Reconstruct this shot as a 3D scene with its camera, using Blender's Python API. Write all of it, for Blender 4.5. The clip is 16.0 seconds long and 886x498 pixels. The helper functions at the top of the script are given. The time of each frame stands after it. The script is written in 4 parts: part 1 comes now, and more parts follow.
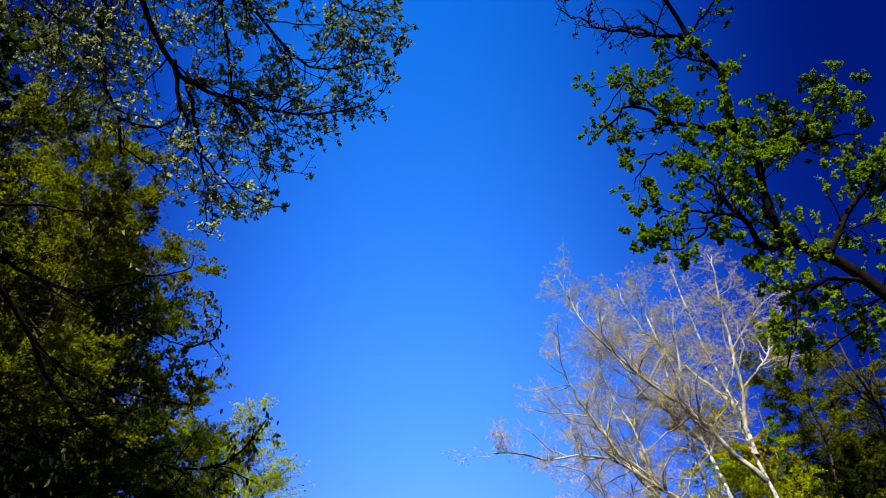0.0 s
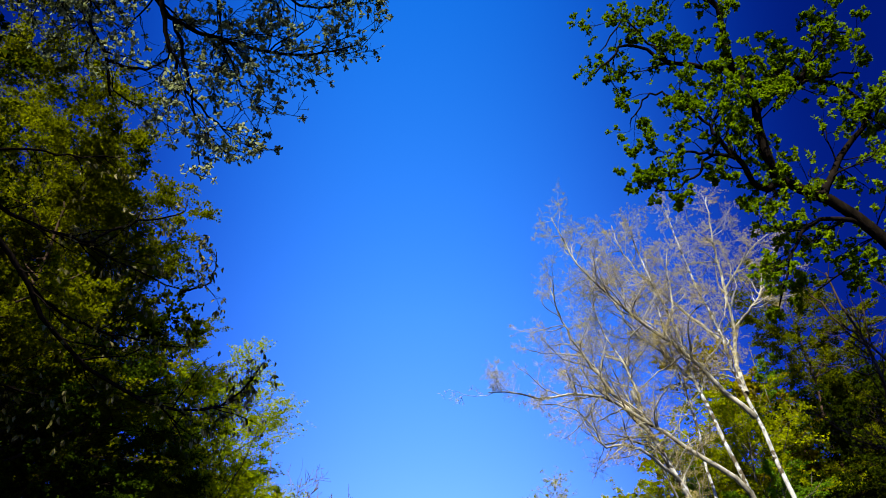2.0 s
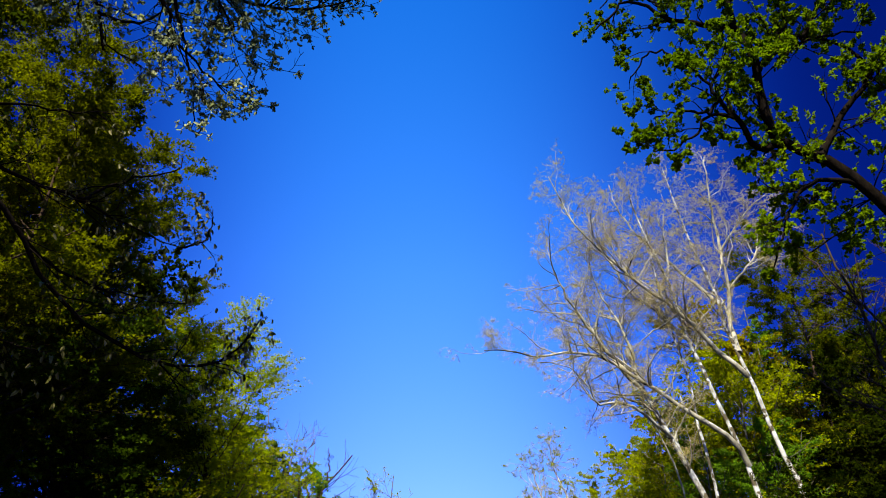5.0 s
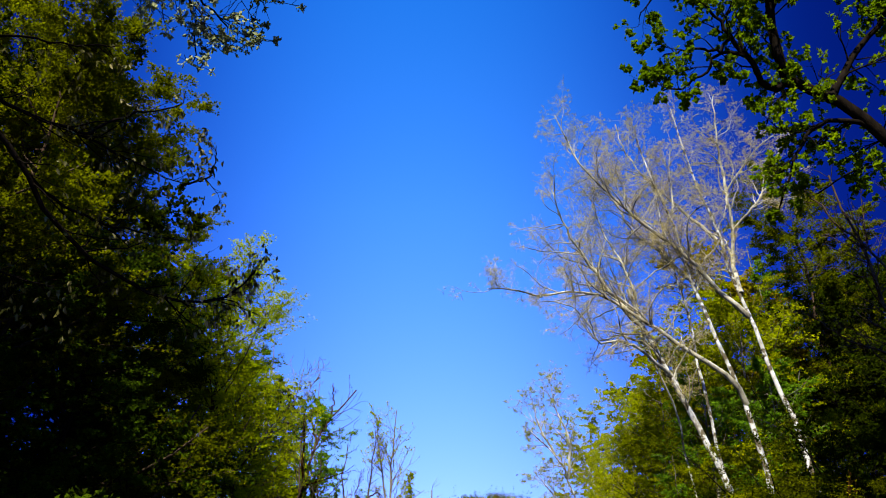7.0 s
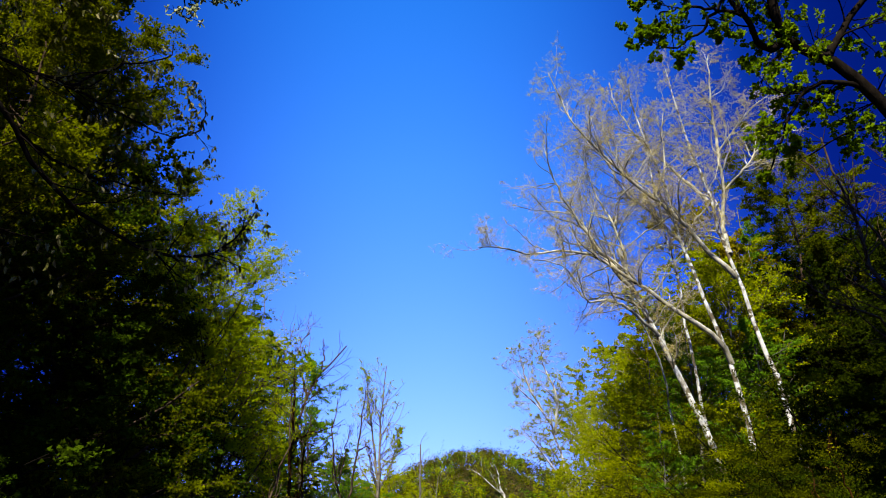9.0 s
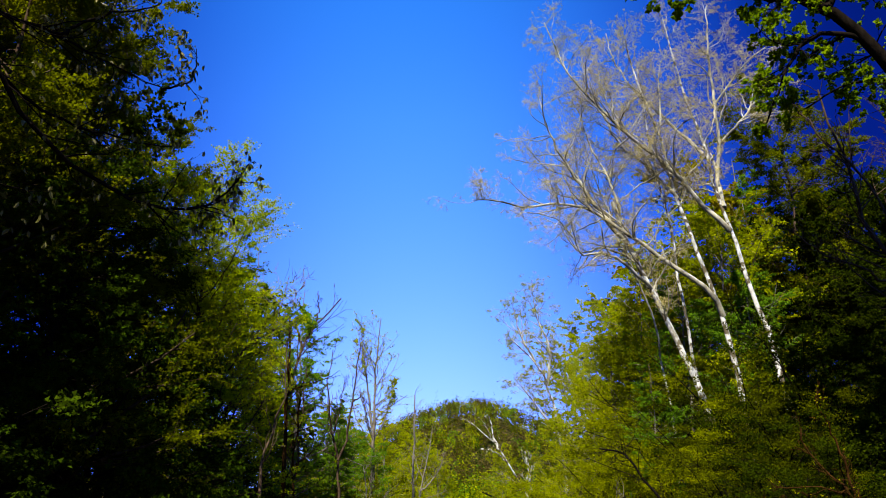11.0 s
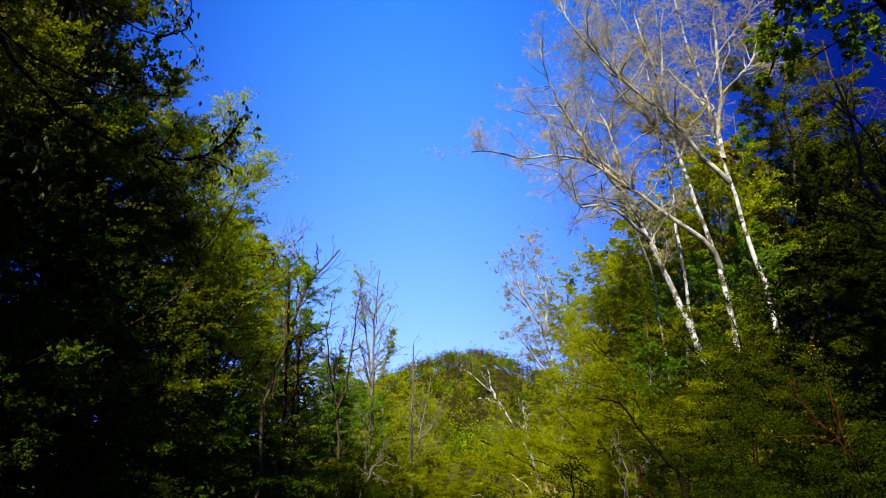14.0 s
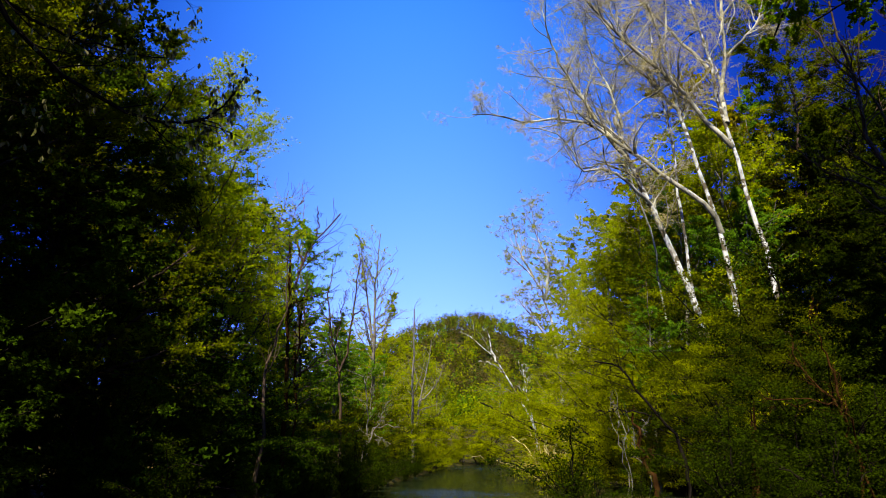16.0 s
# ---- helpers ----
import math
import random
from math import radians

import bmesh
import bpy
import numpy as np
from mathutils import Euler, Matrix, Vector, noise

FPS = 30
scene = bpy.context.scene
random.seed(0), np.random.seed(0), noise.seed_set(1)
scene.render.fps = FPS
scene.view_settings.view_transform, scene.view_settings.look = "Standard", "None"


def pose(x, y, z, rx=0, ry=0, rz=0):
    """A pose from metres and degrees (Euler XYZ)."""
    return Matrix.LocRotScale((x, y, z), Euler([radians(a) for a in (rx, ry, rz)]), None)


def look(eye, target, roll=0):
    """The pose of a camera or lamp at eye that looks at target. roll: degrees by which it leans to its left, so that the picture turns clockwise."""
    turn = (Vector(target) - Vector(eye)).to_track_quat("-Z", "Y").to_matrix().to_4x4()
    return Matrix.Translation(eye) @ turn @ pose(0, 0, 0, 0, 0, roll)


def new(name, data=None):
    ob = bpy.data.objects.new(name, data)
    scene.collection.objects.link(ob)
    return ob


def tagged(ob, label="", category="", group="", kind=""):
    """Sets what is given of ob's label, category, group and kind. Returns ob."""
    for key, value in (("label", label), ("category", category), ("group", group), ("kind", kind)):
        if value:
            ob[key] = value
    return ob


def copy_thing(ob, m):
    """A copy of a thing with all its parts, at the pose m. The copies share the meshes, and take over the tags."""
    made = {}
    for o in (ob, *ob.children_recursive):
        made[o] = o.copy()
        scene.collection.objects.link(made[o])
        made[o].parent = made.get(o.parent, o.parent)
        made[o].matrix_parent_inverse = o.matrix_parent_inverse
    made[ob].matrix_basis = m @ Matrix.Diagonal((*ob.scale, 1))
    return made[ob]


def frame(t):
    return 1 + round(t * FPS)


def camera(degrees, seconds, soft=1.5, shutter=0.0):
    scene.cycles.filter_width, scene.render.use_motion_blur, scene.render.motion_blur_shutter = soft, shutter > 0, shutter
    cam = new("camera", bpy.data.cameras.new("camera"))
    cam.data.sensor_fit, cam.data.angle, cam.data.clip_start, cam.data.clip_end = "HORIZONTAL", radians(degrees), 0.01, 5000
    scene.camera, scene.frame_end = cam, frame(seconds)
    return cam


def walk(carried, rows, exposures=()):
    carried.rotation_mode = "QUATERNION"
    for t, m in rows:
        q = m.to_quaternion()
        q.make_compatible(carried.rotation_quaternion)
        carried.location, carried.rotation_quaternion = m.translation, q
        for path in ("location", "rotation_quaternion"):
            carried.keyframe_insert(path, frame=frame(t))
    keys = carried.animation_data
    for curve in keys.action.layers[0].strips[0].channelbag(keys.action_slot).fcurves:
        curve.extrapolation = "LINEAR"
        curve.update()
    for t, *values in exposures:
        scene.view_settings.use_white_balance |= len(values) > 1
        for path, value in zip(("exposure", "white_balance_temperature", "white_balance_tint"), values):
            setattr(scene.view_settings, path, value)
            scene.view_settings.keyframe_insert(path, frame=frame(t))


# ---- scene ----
# The eye stays over the creek and tilts down from the treetops to the water.
cam = camera(59.2, 16.0, soft=0.95)
EYE = (0.0, 0.0, 1.7)
TURNS = [  # seconds, tilt above level, heading to the right, lean
    (0, 39.12, -1.37, -0.86), (0.5, 38.32, -1.20, -1.05), (1, 37.39, -1.00, -1.34), (1.5, 36.01, -1.10, -1.34),
    (2, 34.89, -0.99, -1.42), (2.5, 33.93, -0.99, -1.49), (3, 33.17, -1.24, -0.91), (3.5, 32.82, -0.75, -1.21),
    (6, 30.06, -0.89, -1.09), (6.5, 28.63, -1.16, -0.76), (7, 27.35, -1.19, -0.49), (7.5, 26.50, -1.01, -0.43),
    (8, 25.65, -0.74, -0.34), (8.5, 24.96, -0.55, -0.31), (9, 24.24, -0.47, -0.14), (9.5, 23.34, -0.40, 0.08),
    (10, 22.34, -0.33, -0.07), (12.5, 19.09, 0.26, -0.19), (13, 18.53, 0.27, -0.19), (13.5, 17.97, 0.08, 0.04),
    (14, 17.22, 0.07, -0.08), (14.5, 16.40, 0.11, -0.21), (15, 15.59, 0.09, -0.27), (15.5, 14.96, 0.05, -0.09),
    (16, 14.58, 0.0, 0.0)]
walk(cam, [(t, pose(*EYE, 90 + tilt, 0, -turn) @ pose(0, 0, 0, 0, 0, lean)) for t, tilt, turn, lean in TURNS],
     [(0, 1.70), (3, 1.63), (16, 1.60)])

# ---- daylight ----
SUN_EL, SUN_AZ = 54.0, -157.0  # degrees up, degrees clockwise from the view downstream
world = bpy.data.worlds.new("sky")
scene.world = world
world.use_nodes = True
wn, wl = world.node_tree.nodes, world.node_tree.links
sky = wn.new("ShaderNodeTexSky")
sky.sky_type, sky.sun_disc = "NISHITA", False
sky.sun_elevation, sky.sun_rotation = radians(SUN_EL), radians(SUN_AZ)
sky.air_density, sky.dust_density, sky.ozone_density = 1.0, 0.6, 2.0
tint = wn.new("ShaderNodeMix")
tint.data_type, tint.blend_type = "RGBA", "MULTIPLY"
tint.inputs[0].default_value = 1.0
tint.inputs[7].default_value = (0.97, 0.935, 1.80, 1)
wl.new(sky.outputs[0], tint.inputs[6])
# lens vignette put into the sky colour: darker blue to either side of the view downstream
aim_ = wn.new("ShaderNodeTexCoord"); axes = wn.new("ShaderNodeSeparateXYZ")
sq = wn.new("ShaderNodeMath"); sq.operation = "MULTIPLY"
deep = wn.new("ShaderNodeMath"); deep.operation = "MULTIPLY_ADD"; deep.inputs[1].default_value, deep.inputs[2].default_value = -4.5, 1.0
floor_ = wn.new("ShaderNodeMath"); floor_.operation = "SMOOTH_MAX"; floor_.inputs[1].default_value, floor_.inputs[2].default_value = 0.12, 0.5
vignette = wn.new("ShaderNodeVectorMath"); vignette.operation = "MULTIPLY"
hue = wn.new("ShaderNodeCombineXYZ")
wl.new(aim_.outputs["Generated"], axes.inputs[0]); side_ = wn.new("ShaderNodeMath"); side_.operation = "ADD"; side_.inputs[1].default_value = 0.04  # dimmed more on the right
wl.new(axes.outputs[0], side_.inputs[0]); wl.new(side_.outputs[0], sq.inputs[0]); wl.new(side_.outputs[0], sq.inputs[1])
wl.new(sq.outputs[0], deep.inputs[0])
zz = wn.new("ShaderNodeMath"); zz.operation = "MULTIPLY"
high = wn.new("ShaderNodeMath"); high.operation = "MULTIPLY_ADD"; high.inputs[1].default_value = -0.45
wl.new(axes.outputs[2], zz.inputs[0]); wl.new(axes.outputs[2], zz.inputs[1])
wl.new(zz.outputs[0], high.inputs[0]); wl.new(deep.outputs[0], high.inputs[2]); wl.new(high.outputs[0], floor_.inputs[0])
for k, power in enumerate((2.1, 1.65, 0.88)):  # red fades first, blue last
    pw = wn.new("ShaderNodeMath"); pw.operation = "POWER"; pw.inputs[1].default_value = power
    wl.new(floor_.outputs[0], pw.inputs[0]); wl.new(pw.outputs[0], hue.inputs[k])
low_ = wn.new("ShaderNodeMath"); low_.operation = "SUBTRACT"; low_.inputs[0].default_value = 1.0; low_.use_clamp = True
wl.new(axes.outputs[2], low_.inputs[1])
pale = wn.new("ShaderNodeCombineXYZ")
haze = wn.new("ShaderNodeMapRange"); haze.inputs[1].default_value, haze.inputs[2].default_value, haze.inputs[3].default_value = 0.0, 0.5, 0.62
wl.new(axes.outputs[2], haze.inputs[0])
for k, power in ((1, 1.0), (2, 0.5)):
    hp = wn.new("ShaderNodeMath"); hp.operation = "POWER"; hp.inputs[1].default_value = power
    wl.new(haze.outputs[0], hp.inputs[0]); wl.new(hp.outputs[0], pale.inputs[k])
fade = wn.new("ShaderNodeMath"); fade.operation = "POWER"; fade.inputs[1].default_value = 1.5
warm = wn.new("ShaderNodeMath"); warm.operation = "MULTIPLY"
wl.new(low_.outputs[0], fade.inputs[0]); wl.new(fade.outputs[0], warm.inputs[0]); wl.new(haze.outputs[0], warm.inputs[1]); wl.new(warm.outputs[0], pale.inputs[0])  # the sky pales towards the horizon
horizon = wn.new("ShaderNodeVectorMath"); horizon.operation = "MULTIPLY"
wl.new(tint.outputs[2], horizon.inputs[0]); wl.new(pale.outputs[0], horizon.inputs[1])
wl.new(horizon.outputs[0], vignette.inputs[0]); wl.new(hue.outputs[0], vignette.inputs[1])
wl.new(vignette.outputs[0], wn["Background"].inputs[0])
wn["Background"].inputs[1].default_value = 0.082

lamp = bpy.data.lights.new("sun", "SUN")
lamp.energy, lamp.angle, lamp.color = 5.0, radians(0.55), (1.0, 0.93, 0.74)
sun = new("sun", lamp)
sx, sy = math.sin(radians(SUN_AZ)) * math.cos(radians(SUN_EL)), math.cos(radians(SUN_AZ)) * math.cos(radians(SUN_EL))
sun.matrix_world = look((sx * 60, sy * 60, math.sin(radians(SUN_EL)) * 60), (0, 0, 0))


# ---- materials ----
def node_mat(name):
    m = bpy.data.materials.new(name)
    m.use_nodes = True
    return m, m.node_tree.nodes, m.node_tree.links


def ramp(n, stops):
    r = n.new("ShaderNodeValToRGB")
    while len(r.color_ramp.elements) < len(stops):
        r.color_ramp.elements.new(0.5)
    for e, (p, c) in zip(r.color_ramp.elements, stops):
        e.position, e.color = p, (*c, 1)
    return r


def leaf_mat(name, dark, mid, light, through_light=0.45, rough=0.5, patch=0.25):
    """Thin leaf: each leaf its own tone, larger patches of tone over the crown, light passing through."""
    m, n, l = node_mat(name)
    b = n["Principled BSDF"]
    geo = n.new("ShaderNodeNewGeometry")
    noise_ = n.new("ShaderNodeTexNoise")
    noise_.inputs["Scale"].default_value = patch
    noise_.inputs["Detail"].default_value = 2
    coord = n.new("ShaderNodeTexCoord")
    info = n.new("ShaderNodeObjectInfo")
    l.new(coord.outputs["Object"], noise_.inputs["Vector"])
    mix1 = n.new("ShaderNodeMath"); mix1.operation = "MULTIPLY_ADD"
    l.new(geo.outputs["Random Per Island"], mix1.inputs[0]); mix1.inputs[1].default_value = 0.34
    l.new(noise_.outputs[0], mix1.inputs[2])
    mix2 = n.new("ShaderNodeMath"); mix2.operation = "MULTIPLY_ADD"
    l.new(info.outputs["Random"], mix2.inputs[0]); mix2.inputs[1].default_value = 0.25
    l.new(mix1.outputs[0], mix2.inputs[2])
    sub = n.new("ShaderNodeMath"); sub.operation = "SUBTRACT"; sub.inputs[1].default_value = 0.29
    l.new(mix2.outputs[0], sub.inputs[0])
    r = ramp(n, [(0.05, dark), (0.5, mid), (0.95, light)])
    l.new(sub.outputs[0], r.inputs[0])
    l.new(r.outputs[0], b.inputs["Base Color"])
    b.inputs["Roughness"].default_value = rough
    b.inputs["Specular IOR Level"].default_value = 0.0
    t = n.new("ShaderNodeBsdfTranslucent")
    l.new(r.outputs[0], t.inputs[0])
    mx = n.new("ShaderNodeMixShader")
    mx.inputs[0].default_value = through_light
    l.new(b.outputs[0], mx.inputs[1]); l.new(t.outputs[0], mx.inputs[2])
    l.new(mx.outputs[0], n["Material Output"].inputs[0])
    return m


def bark_mat(name, low, high, scale=6.0, stretch=0.25, bump=0.4, patches=None, patch_scale=2.0):
    """Bark: streaks along the stem, grain relief, and flaking patches where patches gives their colour."""
    m, n, l = node_mat(name)
    b = n["Principled BSDF"]
    coord = n.new("ShaderNodeTexCoord")
    mp = n.new("ShaderNodeMapping")
    mp.inputs["Scale"].default_value = (1, 1, stretch)
    l.new(coord.outputs["Object"], mp.inputs[0])
    a = n.new("ShaderNodeTexNoise")
    a.inputs["Scale"].default_value, a.inputs["Detail"].default_value, a.inputs["Roughness"].default_value = scale, 6, 0.65
    l.new(mp.outputs[0], a.inputs["Vector"])
    r = ramp(n, [(0.32, low), (0.68, high)])
    l.new(a.outputs[0], r.inputs[0])
    out = r.outputs[0]
    if patches:
        p = n.new("ShaderNodeTexNoise")
        p.inputs["Scale"].default_value, p.inputs["Detail"].default_value = patch_scale, 3
        l.new(coord.outputs["Object"], p.inputs["Vector"])
        pr = ramp(n, [(0.49, (0, 0, 0)), (0.56, (1, 1, 1))])
        l.new(p.outputs[0], pr.inputs[0])
        mix = n.new("ShaderNodeMix"); mix.data_type = "RGBA"
        l.new(pr.outputs[0], mix.inputs[0]); l.new(out, mix.inputs[6]); mix.inputs[7].default_value = (*patches, 1)
        out = mix.outputs[2]
    l.new(out, b.inputs["Base Color"])
    b.inputs["Roughness"].default_value = 0.9
    b.inputs["Specular IOR Level"].default_value = 0.0
    bp = n.new("ShaderNodeBump"); bp.inputs["Strength"].default_value = bump; bp.inputs["Distance"].default_value = 0.03
    l.new(a.outputs[0], bp.inputs["Height"]); l.new(bp.outputs[0], b.inputs["Normal"])
    return m


LEAF_OAK = leaf_mat("oak_leaf", (0.040, 0.080, 0.001), (0.095, 0.16, 0.001), (0.26, 0.33, 0.002), 0.5)
LEAF_PALE = leaf_mat("young_leaf", (0.06, 0.082, 0.022), (0.195, 0.225, 0.095), (0.56, 0.57, 0.42), 0.45)
LEAF_DROOP = leaf_mat("drooping_leaf", (0.026, 0.030, 0.006), (0.060, 0.060, 0.014), (0.40, 0.35, 0.17), 0.35)
LEAF_LIME = leaf_mat("lime_leaf", (0.170, 0.222, 0.001), (0.285, 0.345, 0.001), (0.395, 0.44, 0.001), 0.6)
LEAF_YELLOW = leaf_mat("yellow_green_leaf", (0.140, 0.170, 0.0006), (0.230, 0.265, 0.0006), (0.33, 0.36, 0.001), 0.5)
LEAF_GREEN = leaf_mat("fresh_green_leaf", (0.060, 0.125, 0.004), (0.095, 0.19, 0.006), (0.15, 0.26, 0.008), 0.5)
# dark green of hemlock and conifers; on bank bushes it is painted shade
LEAF_DARK = leaf_mat("hemlock_needle_and_shaded_leaf", (0.010, 0.022, 0.001), (0.021, 0.040, 0.001), (0.045, 0.070, 0.002), 0.25)
LEAF_SHRUB = leaf_mat("shrub_leaf", (0.100, 0.118, 0.0005), (0.180, 0.198, 0.0005), (0.29, 0.305, 0.001), 0.6)
# olive woods and plants; also the half-shaded tone of the shrubs
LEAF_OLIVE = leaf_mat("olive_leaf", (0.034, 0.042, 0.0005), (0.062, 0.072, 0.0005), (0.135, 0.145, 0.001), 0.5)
LEAF_YOUNG = leaf_mat("young_olive_leaf", (0.042, 0.053, 0.0005), (0.078, 0.092, 0.0005), (0.165, 0.178, 0.001), 0.55)
# green leaf with the shade of wood and banks put into its colour
LEAF_SHADED = leaf_mat("shaded_green_leaf", (0.010, 0.018, 0.0005), (0.018, 0.029, 0.0005), (0.034, 0.047, 0.001), 0.4)
LEAF_RUST = leaf_mat("rusty_bud", (0.095, 0.072, 0.001), (0.17, 0.14, 0.002), (0.27, 0.235, 0.004), 0.5)
LEAF_HILL = leaf_mat("brown_budding_crown", (0.035, 0.028, 0.008), (0.075, 0.060, 0.012), (0.14, 0.12, 0.02), 0.4)
LEAF_BUD = leaf_mat("tan_bud", (0.29, 0.245, 0.08), (0.49, 0.42, 0.16), (0.66, 0.59, 0.29), 0.35)
BARK_WHITE = bark_mat("sycamore_bark", (0.11, 0.10, 0.085), (0.54, 0.54, 0.53), 4.5, 0.5, 0.5, (0.075, 0.062, 0.040), 3.6)
# mottled bark; its near-black tones stand in for the limbs' shadow sides
BARK_LIMB = bark_mat("sycamore_limb_bark_shaded", (0.012, 0.010, 0.006), (0.46, 0.43, 0.33), 1.6, 0.6, 0.25)
BARK_TWIG = bark_mat("sycamore_twig", (0.09, 0.072, 0.025), (0.42, 0.35, 0.13), 4, 1, 0.1)
# near black: the shaded side of the limbs is put into the bark colour
BARK_SHADED = bark_mat("shaded_dark_bark", (0.003, 0.0025, 0.002), (0.012, 0.009, 0.007), 14, 0.2, 0.7)
BARK_BROWN = bark_mat("brown_bark", (0.018, 0.012, 0.008), (0.070, 0.047, 0.031), 10, 0.2, 0.6)
BARK_GREY = bark_mat("grey_bark", (0.06, 0.05, 0.038), (0.18, 0.155, 0.12), 9, 0.25, 0.5)
BARK_RED = bark_mat("red_brown_bark", (0.012, 0.006, 0.002), (0.042, 0.018, 0.005), 9, 0.2, 0.5)

# ---- growing wood and leaves ----
UP = np.array((0.0, 0.0, 1.0))


def unit(v):
    return v / np.maximum(np.linalg.norm(v, axis=-1, keepdims=True), 1e-9)


def smooth_path(pts, n):
    """A soft curve through a few guide points, as n points."""
    p = np.array(pts, float)
    p = np.vstack([2 * p[0] - p[1], p, 2 * p[-1] - p[-2]])
    seg = np.linalg.norm(np.diff(p[1:-1], axis=0), axis=1)
    at = np.concatenate([[0], np.cumsum(seg)])
    q = np.interp(np.linspace(0, at[-1], n), at, np.arange(len(at)))
    i = np.minimum(q.astype(int), len(at) - 2)
    f = (q - i)[:, None]
    a, b, c, d = p[i], p[i + 1], p[i + 2], p[i + 3]
    return 0.5 * (2 * b + (c - a) * f + (2 * a - 5 * b + 4 * c - d) * f ** 2 + (3 * b - a - 3 * c + d) * f ** 3)


def stem(rng, pts, r0, r1, n=14, wobble=0.02):
    p = smooth_path(pts, n)
    w = rng.normal(size=p.shape) * wobble
    w[0] = 0
    t = np.linspace(0, 1, n)
    return p + w, r0 + (r1 - r0) * t ** 0.8


def sprout(rng, P, R, count, lo, hi, angle, length, n=5, wander=0.12, lift=0.05, thin=0.6, slim=0.022, metres=False, bias=None):
    """Side shoots along every stem of P (stems, points, 3)."""
    B, m, _ = P.shape
    L = np.linalg.norm(np.diff(P, axis=1), axis=2).sum(1)
    k = rng.poisson(count * L if metres else np.full(B, float(count)))
    idx = np.repeat(np.arange(B), k)
    N = len(idx)
    s = rng.uniform(lo, hi, N)
    q = s * (m - 1)
    i = np.minimum(q.astype(int), m - 2)
    f = (q - i)[:, None]
    p = P[idx, i] * (1 - f) + P[idx, i + 1] * f
    t = unit(P[idx, i + 1] - P[idx, i])
    r = R[idx, i] * (1 - f[:, 0]) + R[idx, i + 1] * f[:, 0]
    a = np.radians(rng.uniform(*angle, N))[:, None]
    v = rng.normal(size=(N, 3))
    if bias is not None:
        v += np.array(bias)
    v = unit(v - t * (v * t).sum(1, keepdims=True))
    d = unit(t * np.cos(a) + v * np.sin(a))
    l = rng.uniform(*length, N) * ((1.15 - 0.6 * s) * L[idx] if not metres else (1.15 - 0.45 * s))
    if metres:
        l = np.minimum(l, 0.42 * L[idx])
    pts = [p]
    for _ in range(n - 1):
        d = unit(d + rng.normal(size=(N, 3)) * wander + UP * lift)
        p = p + d * (l / (n - 1))[:, None]
        pts.append(p)
    r0 = np.minimum(r * thin, l * slim)
    return np.stack(pts, 1), r0[:, None] * np.linspace(1, 0.3, n)[None]


def np_mesh(name, V, Q, smooth=False):
    me = bpy.data.meshes.new(name)
    me.vertices.add(len(V)); me.vertices.foreach_set("co", np.asarray(V, np.float32).ravel())
    me.loops.add(Q.size); me.loops.foreach_set("vertex_index", Q.astype(np.int32).ravel())
    me.polygons.add(len(Q)); me.polygons.foreach_set("loop_start", np.arange(len(Q), dtype=np.int32) * Q.shape[1])
    if smooth:
        me.polygons.foreach_set("use_smooth", np.ones(len(Q), bool))
    me.update(calc_edges=True)
    return me


def tubes(sets):
    """Vertices and faces of tapered round stems; sets of (P, R, sides)."""
    VV, QQ, base = [], [], 0
    for P, R, sides in sets:
        B, n, _ = P.shape
        if B == 0:
            continue
        T = unit(np.gradient(P, axis=1))
        ref = np.where(np.abs(T.mean(1)[:, 2:3]) > 0.8, np.array([[1.0, 0, 0]]), UP[None])[:, None, :]
        X = unit(np.cross(T, ref)); Y = np.cross(T, X)
        a = np.arange(sides) * 2 * np.pi / sides
        ring = X[:, :, None] * np.cos(a)[None, None, :, None] + Y[:, :, None] * np.sin(a)[None, None, :, None]
        V = P[:, :, None] + ring * R[:, :, None, None]
        VV.append(V.reshape(-1, 3))
        b = np.arange(B)[:, None, None] * n * sides; j = np.arange(n - 1)[None, :, None] * sides; k = np.arange(sides)[None, None]
        k2 = (k + 1) % sides
        QQ.append(np.stack([b + j + k, b + j + k2, b + j + sides + k2, b + j + sides + k], -1).reshape(-1, 4) + base)
        base += V.size // 3
    return np.concatenate(VV), np.concatenate(QQ)


def leaf_blades(rng, pos, aim, size, width=0.5, full=False, fold=0.25, tri=False, flat=0.0):
    """Leaves at pos that point along aim: folded blades, full ones with a shoulder on both sides."""
    N = len(pos)
    a = unit(aim)
    side = unit(np.cross(a, rng.normal(size=(N, 3)) + UP * flat * 2))
    up = np.cross(side, a)
    s = np.asarray(size)[:, None]
    if tri:
        tpl = ((0, -width * 0.5, 0), (0.12, width * 0.5, fold * 0.3), (1, 0, 0))
        faces = np.array([[0, 1, 2]])
    elif not full:
        tpl = ((0, 0, 0), (0.5, -width / 2, fold * 0.5), (1, 0, 0), (0.5, width / 2, fold * 0.5))
        faces = np.array([[0, 1, 2, 3]])
    else:
        tpl = ((0, 0, 0), (0.35, -width / 2, fold * .5), (0.75, -width * .36, fold * .3), (1, 0, -0.12), (0.75, width * .36, fold * .3), (0.35, width / 2, fold * .5))
        faces = np.array([[0, 1, 2, 3], [0, 3, 4, 5]])
    V = np.stack([pos + s * (a * x + side * y + up * z) for x, y, z in tpl], 1)
    Q = (np.arange(N)[:, None, None] * len(tpl) + faces[None]).reshape(-1, faces.shape[1])
    return V.reshape(-1, 3), Q


